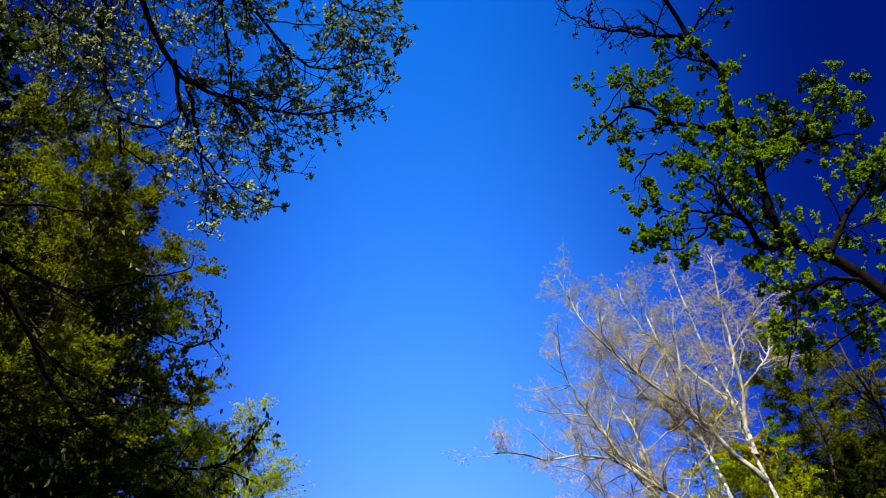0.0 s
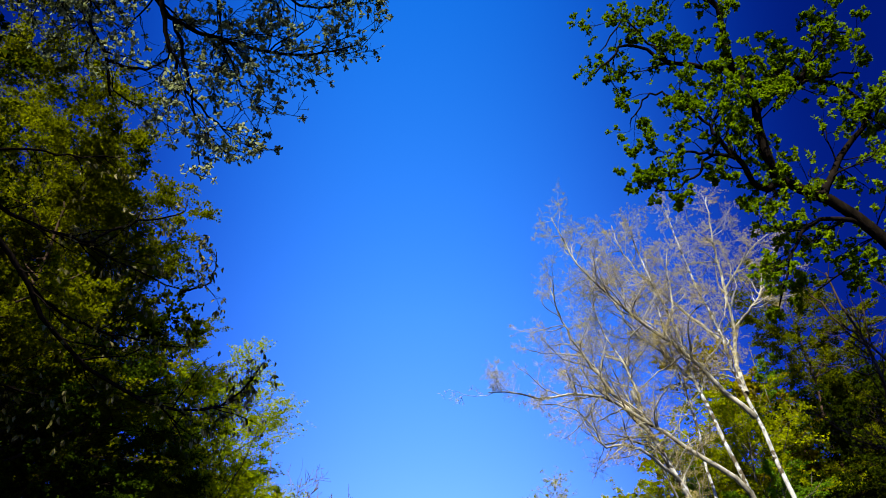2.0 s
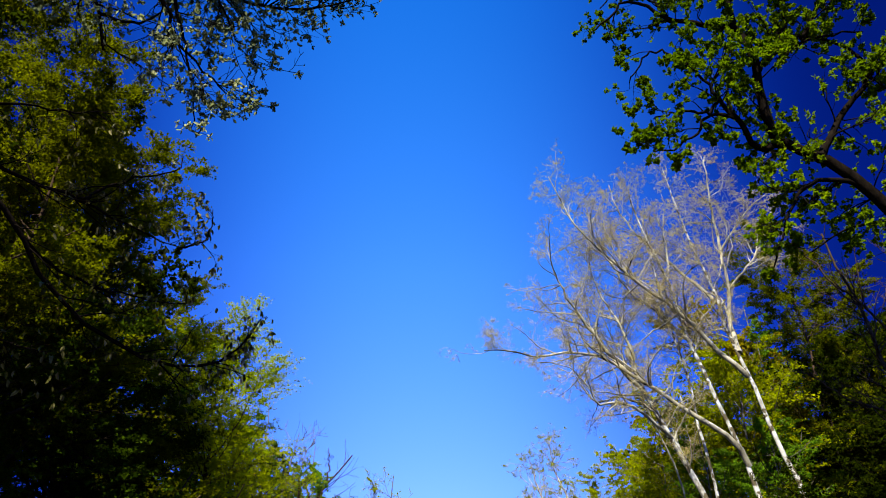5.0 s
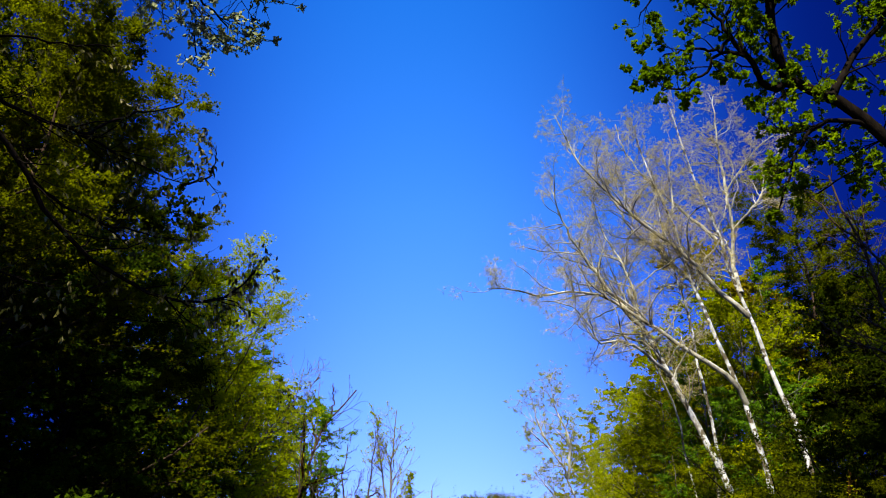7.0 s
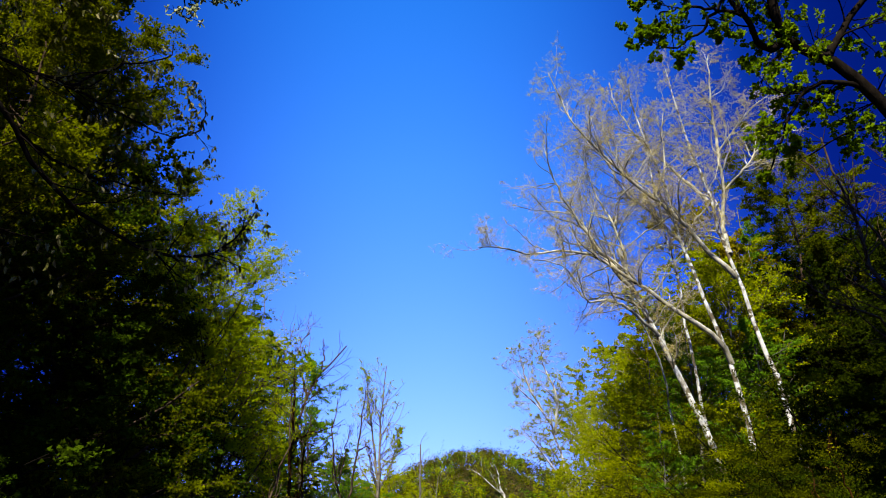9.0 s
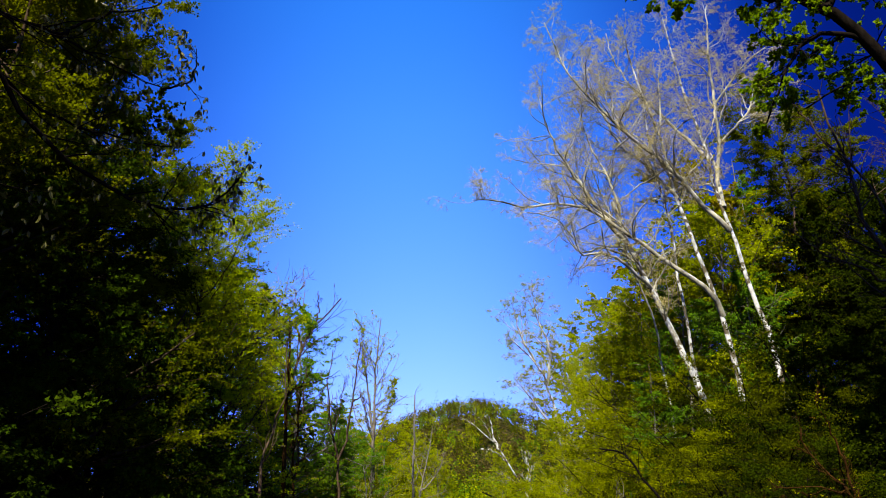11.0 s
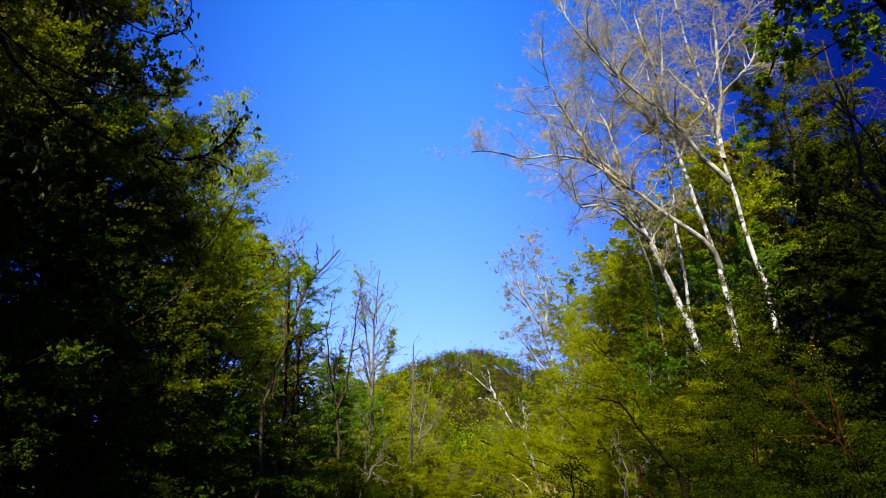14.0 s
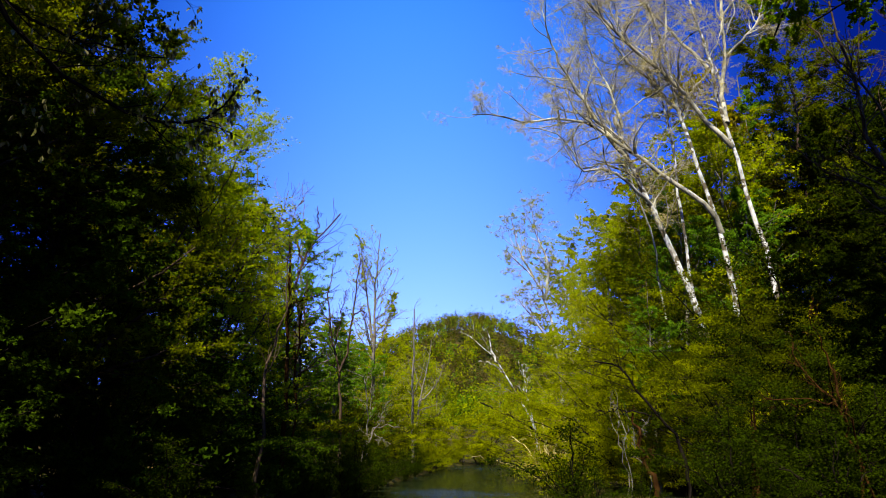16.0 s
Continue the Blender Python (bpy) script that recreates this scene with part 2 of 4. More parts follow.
def leaves_on(rng, P, per, size, lo=0.2, droop=0.0, spread=0.9, loose=0.0, **kw):
    """Leaves along the twigs of P."""
    B, m, _ = P.shape
    idx = np.repeat(np.arange(B), rng.poisson(per, B))
    N = len(idx)
    s = lo + (1 - lo) * rng.uniform(size=N) ** 0.7
    q = s * (m - 1); i = np.minimum(q.astype(int), m - 2); f = (q - i)[:, None]
    p = P[idx, i] * (1 - f) + P[idx, i + 1] * f
    p = p + rng.normal(size=(N, 3)) * np.array([loose, loose, loose * 0.45])
    t = unit(P[idx, i + 1] - P[idx, i])
    aim = t * 0.6 + rng.normal(size=(N, 3)) * spread * np.array([1, 1, 1 - 0.6 * min(1.0, kw.get("flat", 0.0))]) - UP * droop
    return leaf_blades(rng, p, aim, rng.uniform(*size, N), **kw)


def above(PR, keep):
    """Only the shoots whose tips lie inside the crown."""
    m = keep(PR[0][:, -1]) & keep(PR[0][:, PR[0].shape[1] // 2])
    return PR[0][m], PR[1][m]


def level(PR, k):
    """Flatten branches into level sprays."""
    P = PR[0].copy()
    P[:, :, 2] = P[:, :1, 2] + (P[:, :, 2] - P[:, :1, 2]) * k
    return P, PR[1]


def part(name, mesh, mat, parent, label=""):
    mesh.materials.append(mat)
    ob = new(name, mesh)
    ob.parent = parent
    if label:
        ob["label"] = label
    if name in ("twig_crown", "foliage", "branch_crown", "bud_spray", "bare_twig_crown"):
        ob["kind"] = "stuff"
    return ob


def branch_parts(PR, sides, mat, tree):
    """Every larger branch as a part of the trunk or limb that it grows from."""
    stems = []
    for ob in tree.children:
        if ob.name.startswith(("trunk", "limb")):
            co = np.zeros(len(ob.data.vertices) * 3)
            ob.data.vertices.foreach_get("co", co)
            stems.append((ob, co.reshape(-1, 3) + np.array(tree.location)))
    for p, r in zip(*PR):
        near = min(stems, key=lambda st: np.abs(st[1] - p[0]).sum(1).min())[0]
        wood_part("branch", [(p[None], r[None], sides)], mat, tree).parent = near


def leaf_objects(rng, P, size, mat, parent, droop, spread, width, most=300):
    """Single leaves as parts, all on a few shared meshes; returns how many."""
    shapes = []
    for k in range(4):
        V, Q = leaf_blades(np.random.default_rng(k), np.zeros((1, 3)), np.array([[0, 0, -1.0]]), [1.0], width * (0.85 + 0.1 * k), True, 0.2 + 0.1 * k)
        shapes.append(np_mesh("leaf", V, Q)); shapes[-1].materials.append(mat)
    for k in range(min(most, len(P))):
        ob = new("leaf", shapes[k % 4]); ob.parent = parent
        aim = Vector(rng.normal(size=3) * spread) - Vector((0, 0, droop))
        s_ = rng.uniform(*size)
        ob.matrix_basis = Matrix.Translation(Vector(P[k]) - parent.location) @ aim.to_track_quat("-Z", "Y").to_matrix().to_4x4() @ pose(0, 0, 0, 0, 0, rng.uniform(0, 360)) @ Matrix.Diagonal((s_, s_, s_, 1))


def thing(name, at, label, category, group="", kind=""):
    ob = new(name)
    ob.location = at
    ob.empty_display_size = 0.3
    return tagged(ob, label, category, group, kind)


def wood_part(name, sets, mat, parent, label=""):
    V, Q = tubes(sets)
    return part(name, np_mesh(name, V - np.array(parent.location), Q, True), mat, parent, label)


def leaf_part(name, VQ, mat, parent, label=""):
    V, Q = VQ
    return part(name, np_mesh(name, V - np.array(parent.location), Q), mat, parent, label)


def stack(stems):
    return np.stack([p for p, r in stems]), np.stack([r for p, r in stems])


# ---- ground and creek ----
def smoothstep(a, b, x):
    t = np.clip((x - a) / (b - a), 0, 1)
    return t * t * (3 - 2 * t)


def creek_x(y):
    return np.interp(y, [-200, 0, 27, 39, 67, 92, 104, 116, 130, 160, 400], [-20, 0.0, 0.15, 1.05, 3.65, 5.8, 9.7, 17, 30, 60, 260])


def creek_half(y):
    return np.interp(y, [-200, 0, 27, 39, 67, 100, 400], [5, 3.6, 3.75, 3.55, 4.25, 5.8, 6])


def ground_z(x, y):
    d = np.abs(x - creek_x(y)) - creek_half(y)
    z = -0.6 + 1.0 * smoothstep(-0.8, 1.8, d)
    z = z + 0.12 * np.sin(x * 0.9 + 0.4 * y) * np.cos(y * 0.7) * smoothstep(0, 2, d)
    z = z + smoothstep(6, 90, d) * smoothstep(260, 120, np.hypot(x, y)) * 12 * np.where(x < creek_x(y), 1.1, 0.9)
    hill = 43 * np.exp(-(((x - 26) / 72) ** 2 + ((y - 430) / 90) ** 2)) + 38 * np.exp(-(((x + 30) / 120) ** 2 + ((y - 480) / 90) ** 2))
    far = smoothstep(115, 250, np.hypot(x, y))
    return z + hill * far + 30 * smoothstep(300, 900, np.hypot(x, y)) * smoothstep(-0.2, 1, -y / 400)


def spaced(lo, hi, n, k):
    u = np.linspace(-1, 1, n)
    v = np.sinh(u * k) / np.sinh(k)
    return np.where(v < 0, -lo * v, hi * v)


gx, gy = spaced(-1500, 1500, 190, 6.5), spaced(-1500, 2500, 220, 5.0)
GX, GY = np.meshgrid(gx, gy)
GV = np.stack([GX, GY, ground_z(GX, GY)], -1).reshape(-1, 3)
gi = (np.arange(len(gy) - 1)[:, None] * len(gx) + np.arange(len(gx) - 1)[None]).ravel()
m_ground, n, l = node_mat("leaf_litter")
tc = n.new("ShaderNodeTexCoord"); a1 = n.new("ShaderNodeTexNoise"); a2 = n.new("ShaderNodeTexVoronoi")
a1.inputs["Scale"].default_value, a1.inputs["Detail"].default_value = 0.5, 8
a2.inputs["Scale"].default_value = 14
l.new(tc.outputs["Object"], a1.inputs["Vector"]); l.new(tc.outputs["Object"], a2.inputs["Vector"])
gr = ramp(n, [(0.35, (0.012, 0.016, 0.003)), (0.5, (0.024, 0.020, 0.006)), (0.7, (0.055, 0.040, 0.012))])
l.new(a1.outputs[0], gr.inputs[0])
gm = n.new("ShaderNodeMix"); gm.data_type = "RGBA"; gm.blend_type = "OVERLAY"; gm.inputs[0].default_value = 0.2
grey = n.new("ShaderNodeRGBToBW")
l.new(a2.outputs["Color"], grey.inputs[0])
l.new(gr.outputs[0], gm.inputs[6]); l.new(grey.outputs[0], gm.inputs[7])
l.new(gm.outputs[2], n["Principled BSDF"].inputs["Base Color"]); n["Principled BSDF"].inputs["Roughness"].default_value = 0.95
n["Principled BSDF"].inputs["Specular IOR Level"].default_value = 0.03
gb = n.new("ShaderNodeBump"); gb.inputs["Strength"].default_value = 0.6; gb.inputs["Distance"].default_value = 0.05
l.new(a2.outputs[0], gb.inputs["Height"]); l.new(gb.outputs[0], n["Principled BSDF"].inputs["Normal"])
gme = np_mesh("ground", GV, np.stack([gi, gi + 1, gi + 1 + len(gx), gi + len(gx)], -1), True)
gme.materials.append(m_ground)
tagged(new("ground", gme), "woodland floor of brown leaf litter along the creek", "ground", kind="structure")

m_water, n, l = node_mat("creek_water")
murk = n.new("ShaderNodeBsdfDiffuse"); murk.inputs[0].default_value = (0.006, 0.009, 0.003, 1)
gloss = n.new("ShaderNodeBsdfGlossy"); gloss.inputs["Roughness"].default_value = 0.04
edge = n.new("ShaderNodeFresnel"); edge.inputs["IOR"].default_value = 1.33
half = n.new("ShaderNodeMath"); half.operation = "MULTIPLY"; half.inputs[1].default_value = 0.55  # reflection about halved to darken the water
wet = n.new("ShaderNodeMixShader")
l.new(edge.outputs[0], half.inputs[0]); l.new(half.outputs[0], wet.inputs[0])
l.new(murk.outputs[0], wet.inputs[1]); l.new(gloss.outputs[0], wet.inputs[2]); l.new(wet.outputs[0], n["Material Output"].inputs[0])
tc = n.new("ShaderNodeTexCoord"); mp = n.new("ShaderNodeMapping"); mp.inputs["Scale"].default_value = (0.8, 1.3, 1)
w1 = n.new("ShaderNodeTexNoise"); w1.inputs["Scale"].default_value, w1.inputs["Detail"].default_value = 1.6, 5
bp = n.new("ShaderNodeBump"); bp.inputs["Strength"].default_value, bp.inputs["Distance"].default_value = 1.0, 0.09
l.new(tc.outputs["Object"], mp.inputs[0]); l.new(mp.outputs[0], w1.inputs["Vector"])
mp2 = n.new("ShaderNodeMapping"); mp2.inputs["Scale"].default_value = (0.05, 0.035, 1); mp2.inputs["Location"].default_value = (0.2, 0.55, 0)
w2 = n.new("ShaderNodeTexNoise"); w2.inputs["Scale"].default_value, w2.inputs["Detail"].default_value = 1.6, 2
wr = ramp(n, [(0.48, (0.04, 0.04, 0.04)), (0.60, (1, 1, 1))])
rip = n.new("ShaderNodeMath"); rip.operation = "MULTIPLY"
l.new(tc.outputs["Object"], mp2.inputs[0]); l.new(mp2.outputs[0], w2.inputs["Vector"]); l.new(w2.outputs[0], wr.inputs[0])
l.new(w1.outputs[0], rip.inputs[0]); l.new(wr.outputs[0], rip.inputs[1])
l.new(rip.outputs[0], bp.inputs["Height"]); l.new(bp.outputs[0], gloss.inputs["Normal"]); l.new(bp.outputs[0], edge.inputs["Normal"])
ys = np.linspace(-150, 320, 240)
WV = np.stack([np.stack([creek_x(ys) + sgn * (creek_half(ys) + 1.0), ys, np.zeros_like(ys)], -1) for sgn in (-1, 1)], 1).reshape(-1, 3)
wi = np.arange(len(ys) - 1) * 2
wme = np_mesh("water", WV, np.stack([wi, wi + 1, wi + 3, wi + 2], -1), True)
wme.materials.append(m_water)
tagged(new("water", wme), "dark green slow creek water with small ripples", "water", kind="structure")


def on_ground(x, y):
    return float(ground_z(np.array(x), np.array(y))) - 0.08


# ---- sycamores on the right bank ----
def sycamore(seed, label, stems, twig_density=1.0, bark=BARK_WHITE, leaf=None):
    """Bare white tree: stems are (guide points, base radius, tip radius); the first is the trunk."""
    rng = np.random.default_rng(seed)
    x, y = stems[0][0][0][:2]
    tree = thing("sycamore_tree", (x, y, on_ground(x, y)), label, "tree", "bare white trees on the bank")
    made = [stem(rng, p, a * (0.62 if k == 0 else 0.95), b, 18, 0.03) for k, (p, a, b) in enumerate(stems)]
    for k, (p, r) in enumerate(made):
        wood_part("trunk" if k == 0 else "limb", [(p[None], r[None], 10)], bark if k == 0 else BARK_LIMB, tree)
    P, R = stack(made)
    low = sprout(rng, P[:1], R[:1], 1.6, 0.62, 1.0, (35, 70), (1.2, 3.2), 11, 0.17, 0.03, 0.55, 0.016, metres=True)
    limbs = sprout(rng, P[1:], R[1:], 3.1, 0.2, 0.99, (30, 70), (0.9, 3.2), 11, 0.18, 0.02, 0.6, 0.0165, metres=True)
    b1 = np.concatenate([low[0], limbs[0]]), np.concatenate([low[1], limbs[1]])
    b2 = sprout(rng, *b1, 10 * twig_density, 0.12, 1.0, (32, 75), (0.22, 0.52), 7, 0.2, 0.0, 0.5, 0.010)
    b3 = sprout(rng, *b2, 4.4 * twig_density, 0.1, 1.0, (32, 75), (0.3, 0.65), 4, 0.24, 0.0, 0.7, 0.012)
    b4 = sprout(rng, *b3, 1.6 * twig_density, 0.2, 1.0, (32, 75), (0.4, 0.8), 3, 0.22, 0.0, 0.8, 0.02)
    branch_parts(b1, 6, BARK_LIMB, tree)
    wood_part("branch_crown", [(*b2, 4)], BARK_LIMB, tree)
    fine = [(b3[0], np.maximum(b3[1], 0.0042), 3), (b4[0], np.maximum(b4[1], 0.0032), 3)]
    wood_part("twig_crown", fine, BARK_TWIG, tree, "fine tan twigs")
    leaf_part("bud_spray", leaves_on(rng, np.concatenate([b4[0], b3[0][:, 1:]]), 2.0, (0.022, 0.046), 0.3, loose=0.03, tri=True), LEAF_BUD, tree, "opening tan buds")
    if leaf:
        leaf_part("foliage", leaves_on(rng, b3[0], 5.0, (0.07, 0.12), 0.2, loose=0.05, tri=True), leaf, tree, "thin light green leaves")
    return tree


sycamore(11, "leaning white-barked sycamore with bare twigs and a broken top", [
    ([(10.4, 28.1, 0.6), (9.5, 28.4, 6.5), (8.9, 28.7, 8.5), (8.1, 28.9, 10.9), (7.4, 29.1, 12.8), (6.8, 28.7, 14.6)], 0.24, 0.09),
    ([(7.4, 29.1, 12.8), (6.5, 28.8, 13.9), (5.3, 28.5, 15.6), (4.4, 28.1, 17.2), (4.0, 28.2, 19.2)], 0.10, 0.02),
    ([(7.2, 29.0, 13.4), (7.0, 29.3, 15.5), (6.3, 29.6, 17.6), (5.9, 29.8, 19.6)], 0.08, 0.02),
    ([(8.1, 28.9, 11.0), (6.8, 28.2, 11.9), (6.0, 27.9, 12.1), (5.2, 27.5, 11.9), (4.8, 27.6, 12.9), (4.1, 27.2, 13.3), (3.2, 27.3, 13.5)], 0.08, 0.015)])
sycamore(12, "tall white-barked sycamore with one limb arching over the water", [
    ([(11.5, 28.8, 0.6), (11.0, 29.0, 7.5), (10.8, 29.1, 9.7), (10.5, 29.2, 11.3), (10.1, 29.3, 13.1), (9.7, 29.4, 14.8), (9.3, 29.6, 17.9), (8.7, 29.8, 20.6), (8.3, 29.9, 23.2)], 0.25, 0.03),
    ([(10.8, 29.1, 9.9), (10.2, 28.8, 10.9), (8.5, 28.8, 12.3), (7.1, 28.6, 13.3), (5.5, 28.5, 14.3), (4.2, 28.2, 14.3), (3.0, 27.8, 14.0), (2.0, 27.4, 14.1), (1.1, 27.0, 13.9)], 0.13, 0.02),
    ([(9.7, 29.4, 15.0), (8.6, 29.6, 16.6), (7.6, 30.0, 18.0), (6.9, 30.2, 20.2)], 0.09, 0.02)])
sycamore(13, "tall forked white-barked sycamore with spreading bare crown", [
    ([(13.5, 29.1, 0.6), (12.7, 29.4, 8.4), (12.5, 29.5, 9.7), (12.2, 29.6, 11.4), (11.8, 29.7, 13.7), (11.5, 29.9, 15.5), (11.3, 29.9, 17.6), (11.0, 30.1, 19.3), (10.7, 30.2, 21.2), (10.3, 30.3, 24.4)], 0.25, 0.03),
    ([(11.8, 29.7, 13.7), (10.8, 29.6, 14.8), (9.9, 29.4, 15.9), (9.0, 29.1, 16.7), (7.9, 28.9, 17.6), (6.4, 28.8, 19.3), (5.4, 28.5, 20.4), (4.5, 28.5, 23.2)], 0.13, 0.02),
    ([(11.7, 29.8, 14.8), (11.8, 30.3, 16.0), (12.2, 30.6, 18.3), (12.3, 30.6, 20.3), (12.8, 30.4, 20.9), (13.8, 30.0, 22.1), (14.9, 29.4, 22.9)], 0.13, 0.02),
    ([(12.3, 30.6, 18.3), (13.3, 30.2, 19.3), (14.3, 29.8, 20.8), (14.8, 29.5, 22.5)], 0.07, 0.02),
    ([(11.2, 30.0, 17.4), (9.5, 30.6, 20.0), (8.3, 30.9, 22.0), (7.7, 31.1, 24.4)], 0.09, 0.02),
    ([(12.3, 30.6, 19.9), (12.3, 30.6, 22.7), (12.5, 30.5, 25.6)], 0.08, 0.02)])
sycamore(14, "slender pale young sycamore among the tall ones", [
    ([(10.2, 29.5, 0.4), (9.5, 29.5, 9.7), (9.4, 29.6, 12.1), (9.3, 29.6, 14.1), (9.1, 29.6, 15.4), (8.9, 29.7, 17.0), (8.8, 29.7, 18.3), (8.8, 29.7, 20.0), (8.7, 29.8, 21.7)], 0.16, 0.02),
    ([(9.1, 29.6, 15.9), (8.4, 29.8, 17.7), (7.6, 30.1, 19.4), (7.1, 30.2, 20.9), (7.0, 30.2, 22.6)], 0.07, 0.015),
    ([(8.8, 29.7, 17.5), (9.4, 29.5, 19.0), (9.5, 29.5, 20.7), (9.9, 29.4, 22.3)], 0.06, 0.015)], 0.7)
sycamore(15, "thin leaning sycamore with bent limbs, shade put into their bark", [
    ([(9.3, 30.8, 0.4), (8.6, 30.8, 10.1), (8.3, 30.9, 11.3), (7.8, 31.0, 13.1), (7.5, 31.1, 14.6), (7.0, 31.2, 15.8), (6.6, 31.3, 17.2), (6.4, 31.4, 18.7)], 0.10, 0.02),
    ([(7.5, 31.1, 14.6), (6.7, 31.3, 15.6), (6.3, 31.4, 16.4), (5.5, 31.5, 16.8), (5.3, 31.6, 17.8)], 0.07, 0.015),
    ([(7.8, 31.0, 13.1), (6.8, 31.3, 13.6), (6.0, 31.4, 13.4), (5.5, 31.5, 14.0), (5.1, 31.6, 14.8), (4.4, 31.7, 15.1)], 0.06, 0.015)], 0.7, BARK_LIMB)


# ---- oak that reaches over from the right ----
def oak():
    rng = np.random.default_rng(21)
    tree = thing("oak_tree", (6.9, 7.2, on_ground(6.9, 7.2)), "oak with clusters of fresh yellow-green leaves, shade put into its bark colour", "tree")
    trunk = stem(rng, [(6.9, 7.2, 0.5), (6.6, 7.1, 3.0), (5.9, 7.0, 5.0), (5.0, 6.9, 5.7), (4.4, 6.7, 6.4), (4.0, 6.7, 6.9), (3.6, 6.7, 7.1),
                       (3.5, 6.6, 7.5), (3.5, 6.5, 8.2), (3.4, 6.5, 8.9), (3.4, 6.4, 9.6), (3.1, 6.2, 10.1), (2.9, 6.1, 10.9), (2.8, 6.0, 11.4)], 0.21, 0.035, 40, 0.012)
    wood_part("trunk", [(trunk[0][None], trunk[1][None] * np.where(np.arange(40) > 18, 0.62, 1.0), 12)], BARK_SHADED, tree)
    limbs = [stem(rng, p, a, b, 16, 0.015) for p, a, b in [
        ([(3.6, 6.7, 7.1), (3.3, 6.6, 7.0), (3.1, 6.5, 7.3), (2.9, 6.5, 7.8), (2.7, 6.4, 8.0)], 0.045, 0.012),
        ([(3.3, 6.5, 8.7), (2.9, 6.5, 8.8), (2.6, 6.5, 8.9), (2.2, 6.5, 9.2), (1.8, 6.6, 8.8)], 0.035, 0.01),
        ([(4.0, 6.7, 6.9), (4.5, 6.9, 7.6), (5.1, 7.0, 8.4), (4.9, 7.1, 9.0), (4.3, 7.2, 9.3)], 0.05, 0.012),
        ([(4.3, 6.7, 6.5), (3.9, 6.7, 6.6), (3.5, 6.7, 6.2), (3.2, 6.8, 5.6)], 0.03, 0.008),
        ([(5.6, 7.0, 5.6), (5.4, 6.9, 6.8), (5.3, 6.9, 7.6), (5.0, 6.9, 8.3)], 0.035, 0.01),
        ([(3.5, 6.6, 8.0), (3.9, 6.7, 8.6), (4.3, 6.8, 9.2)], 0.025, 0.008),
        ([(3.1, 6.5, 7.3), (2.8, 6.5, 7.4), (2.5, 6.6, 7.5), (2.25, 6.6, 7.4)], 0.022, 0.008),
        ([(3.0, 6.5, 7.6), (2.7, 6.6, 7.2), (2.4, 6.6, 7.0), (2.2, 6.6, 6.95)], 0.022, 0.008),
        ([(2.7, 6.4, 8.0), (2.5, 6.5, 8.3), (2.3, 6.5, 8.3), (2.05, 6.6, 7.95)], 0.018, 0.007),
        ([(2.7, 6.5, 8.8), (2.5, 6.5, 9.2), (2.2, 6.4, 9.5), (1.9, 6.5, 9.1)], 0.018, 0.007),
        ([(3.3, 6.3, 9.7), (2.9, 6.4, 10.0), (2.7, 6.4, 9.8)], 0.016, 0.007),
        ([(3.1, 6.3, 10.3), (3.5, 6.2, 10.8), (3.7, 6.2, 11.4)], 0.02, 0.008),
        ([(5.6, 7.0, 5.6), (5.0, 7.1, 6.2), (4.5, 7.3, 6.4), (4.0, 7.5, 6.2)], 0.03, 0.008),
        # next two limbs are added above the view to shade the crown below
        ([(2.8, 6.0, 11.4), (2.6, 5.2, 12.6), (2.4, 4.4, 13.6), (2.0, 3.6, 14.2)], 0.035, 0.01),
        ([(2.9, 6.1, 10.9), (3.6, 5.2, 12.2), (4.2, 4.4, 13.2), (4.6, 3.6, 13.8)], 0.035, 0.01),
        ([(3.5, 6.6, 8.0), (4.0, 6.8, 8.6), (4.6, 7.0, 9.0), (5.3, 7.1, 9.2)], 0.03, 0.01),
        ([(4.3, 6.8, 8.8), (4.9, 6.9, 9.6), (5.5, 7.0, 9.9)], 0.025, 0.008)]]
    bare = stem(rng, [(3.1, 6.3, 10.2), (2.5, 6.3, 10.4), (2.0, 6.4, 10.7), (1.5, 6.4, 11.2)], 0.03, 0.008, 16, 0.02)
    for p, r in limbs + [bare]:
        wood_part("limb", [(p[None], r[None], 8)], BARK_SHADED, tree)
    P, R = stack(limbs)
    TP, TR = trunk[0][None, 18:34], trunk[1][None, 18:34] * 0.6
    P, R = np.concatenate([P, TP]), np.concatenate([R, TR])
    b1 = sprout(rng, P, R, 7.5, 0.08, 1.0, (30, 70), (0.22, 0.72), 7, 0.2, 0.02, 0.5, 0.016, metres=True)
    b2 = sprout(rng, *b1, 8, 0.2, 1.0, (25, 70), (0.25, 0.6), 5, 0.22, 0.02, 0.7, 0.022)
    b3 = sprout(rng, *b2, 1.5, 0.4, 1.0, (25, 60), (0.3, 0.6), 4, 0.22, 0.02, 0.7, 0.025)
    branch_parts(b1, 5, BARK_SHADED, tree)
    wood_part("twig_crown", [(*b2, 4), (*b3, 3)], BARK_SHADED, tree)
    BP, BR = bare[0][None], bare[1][None]
    c1 = sprout(rng, BP, BR, 22, 0.12, 1.0, (30, 75), (0.14, 0.34), 6, 0.26, -0.02, 0.6, 0.03)
    c2 = sprout(rng, *c1, 5, 0.2, 1.0, (30, 75), (0.2, 0.5), 4, 0.26, -0.03, 0.7, 0.04)
    wood_part("bare_twig_crown", [(*c1, 5), (*c2, 3)], BARK_SHADED, tree)
    leaf_part("bud_spray", leaves_on(rng, c2[0], 3.0, (0.03, 0.055), 0.6, 0.9, full=True), BARK_BROWN, tree, "dark unopened buds")
    tips = np.concatenate([b2[0][:, -3:], b3[0][:, -3:]])
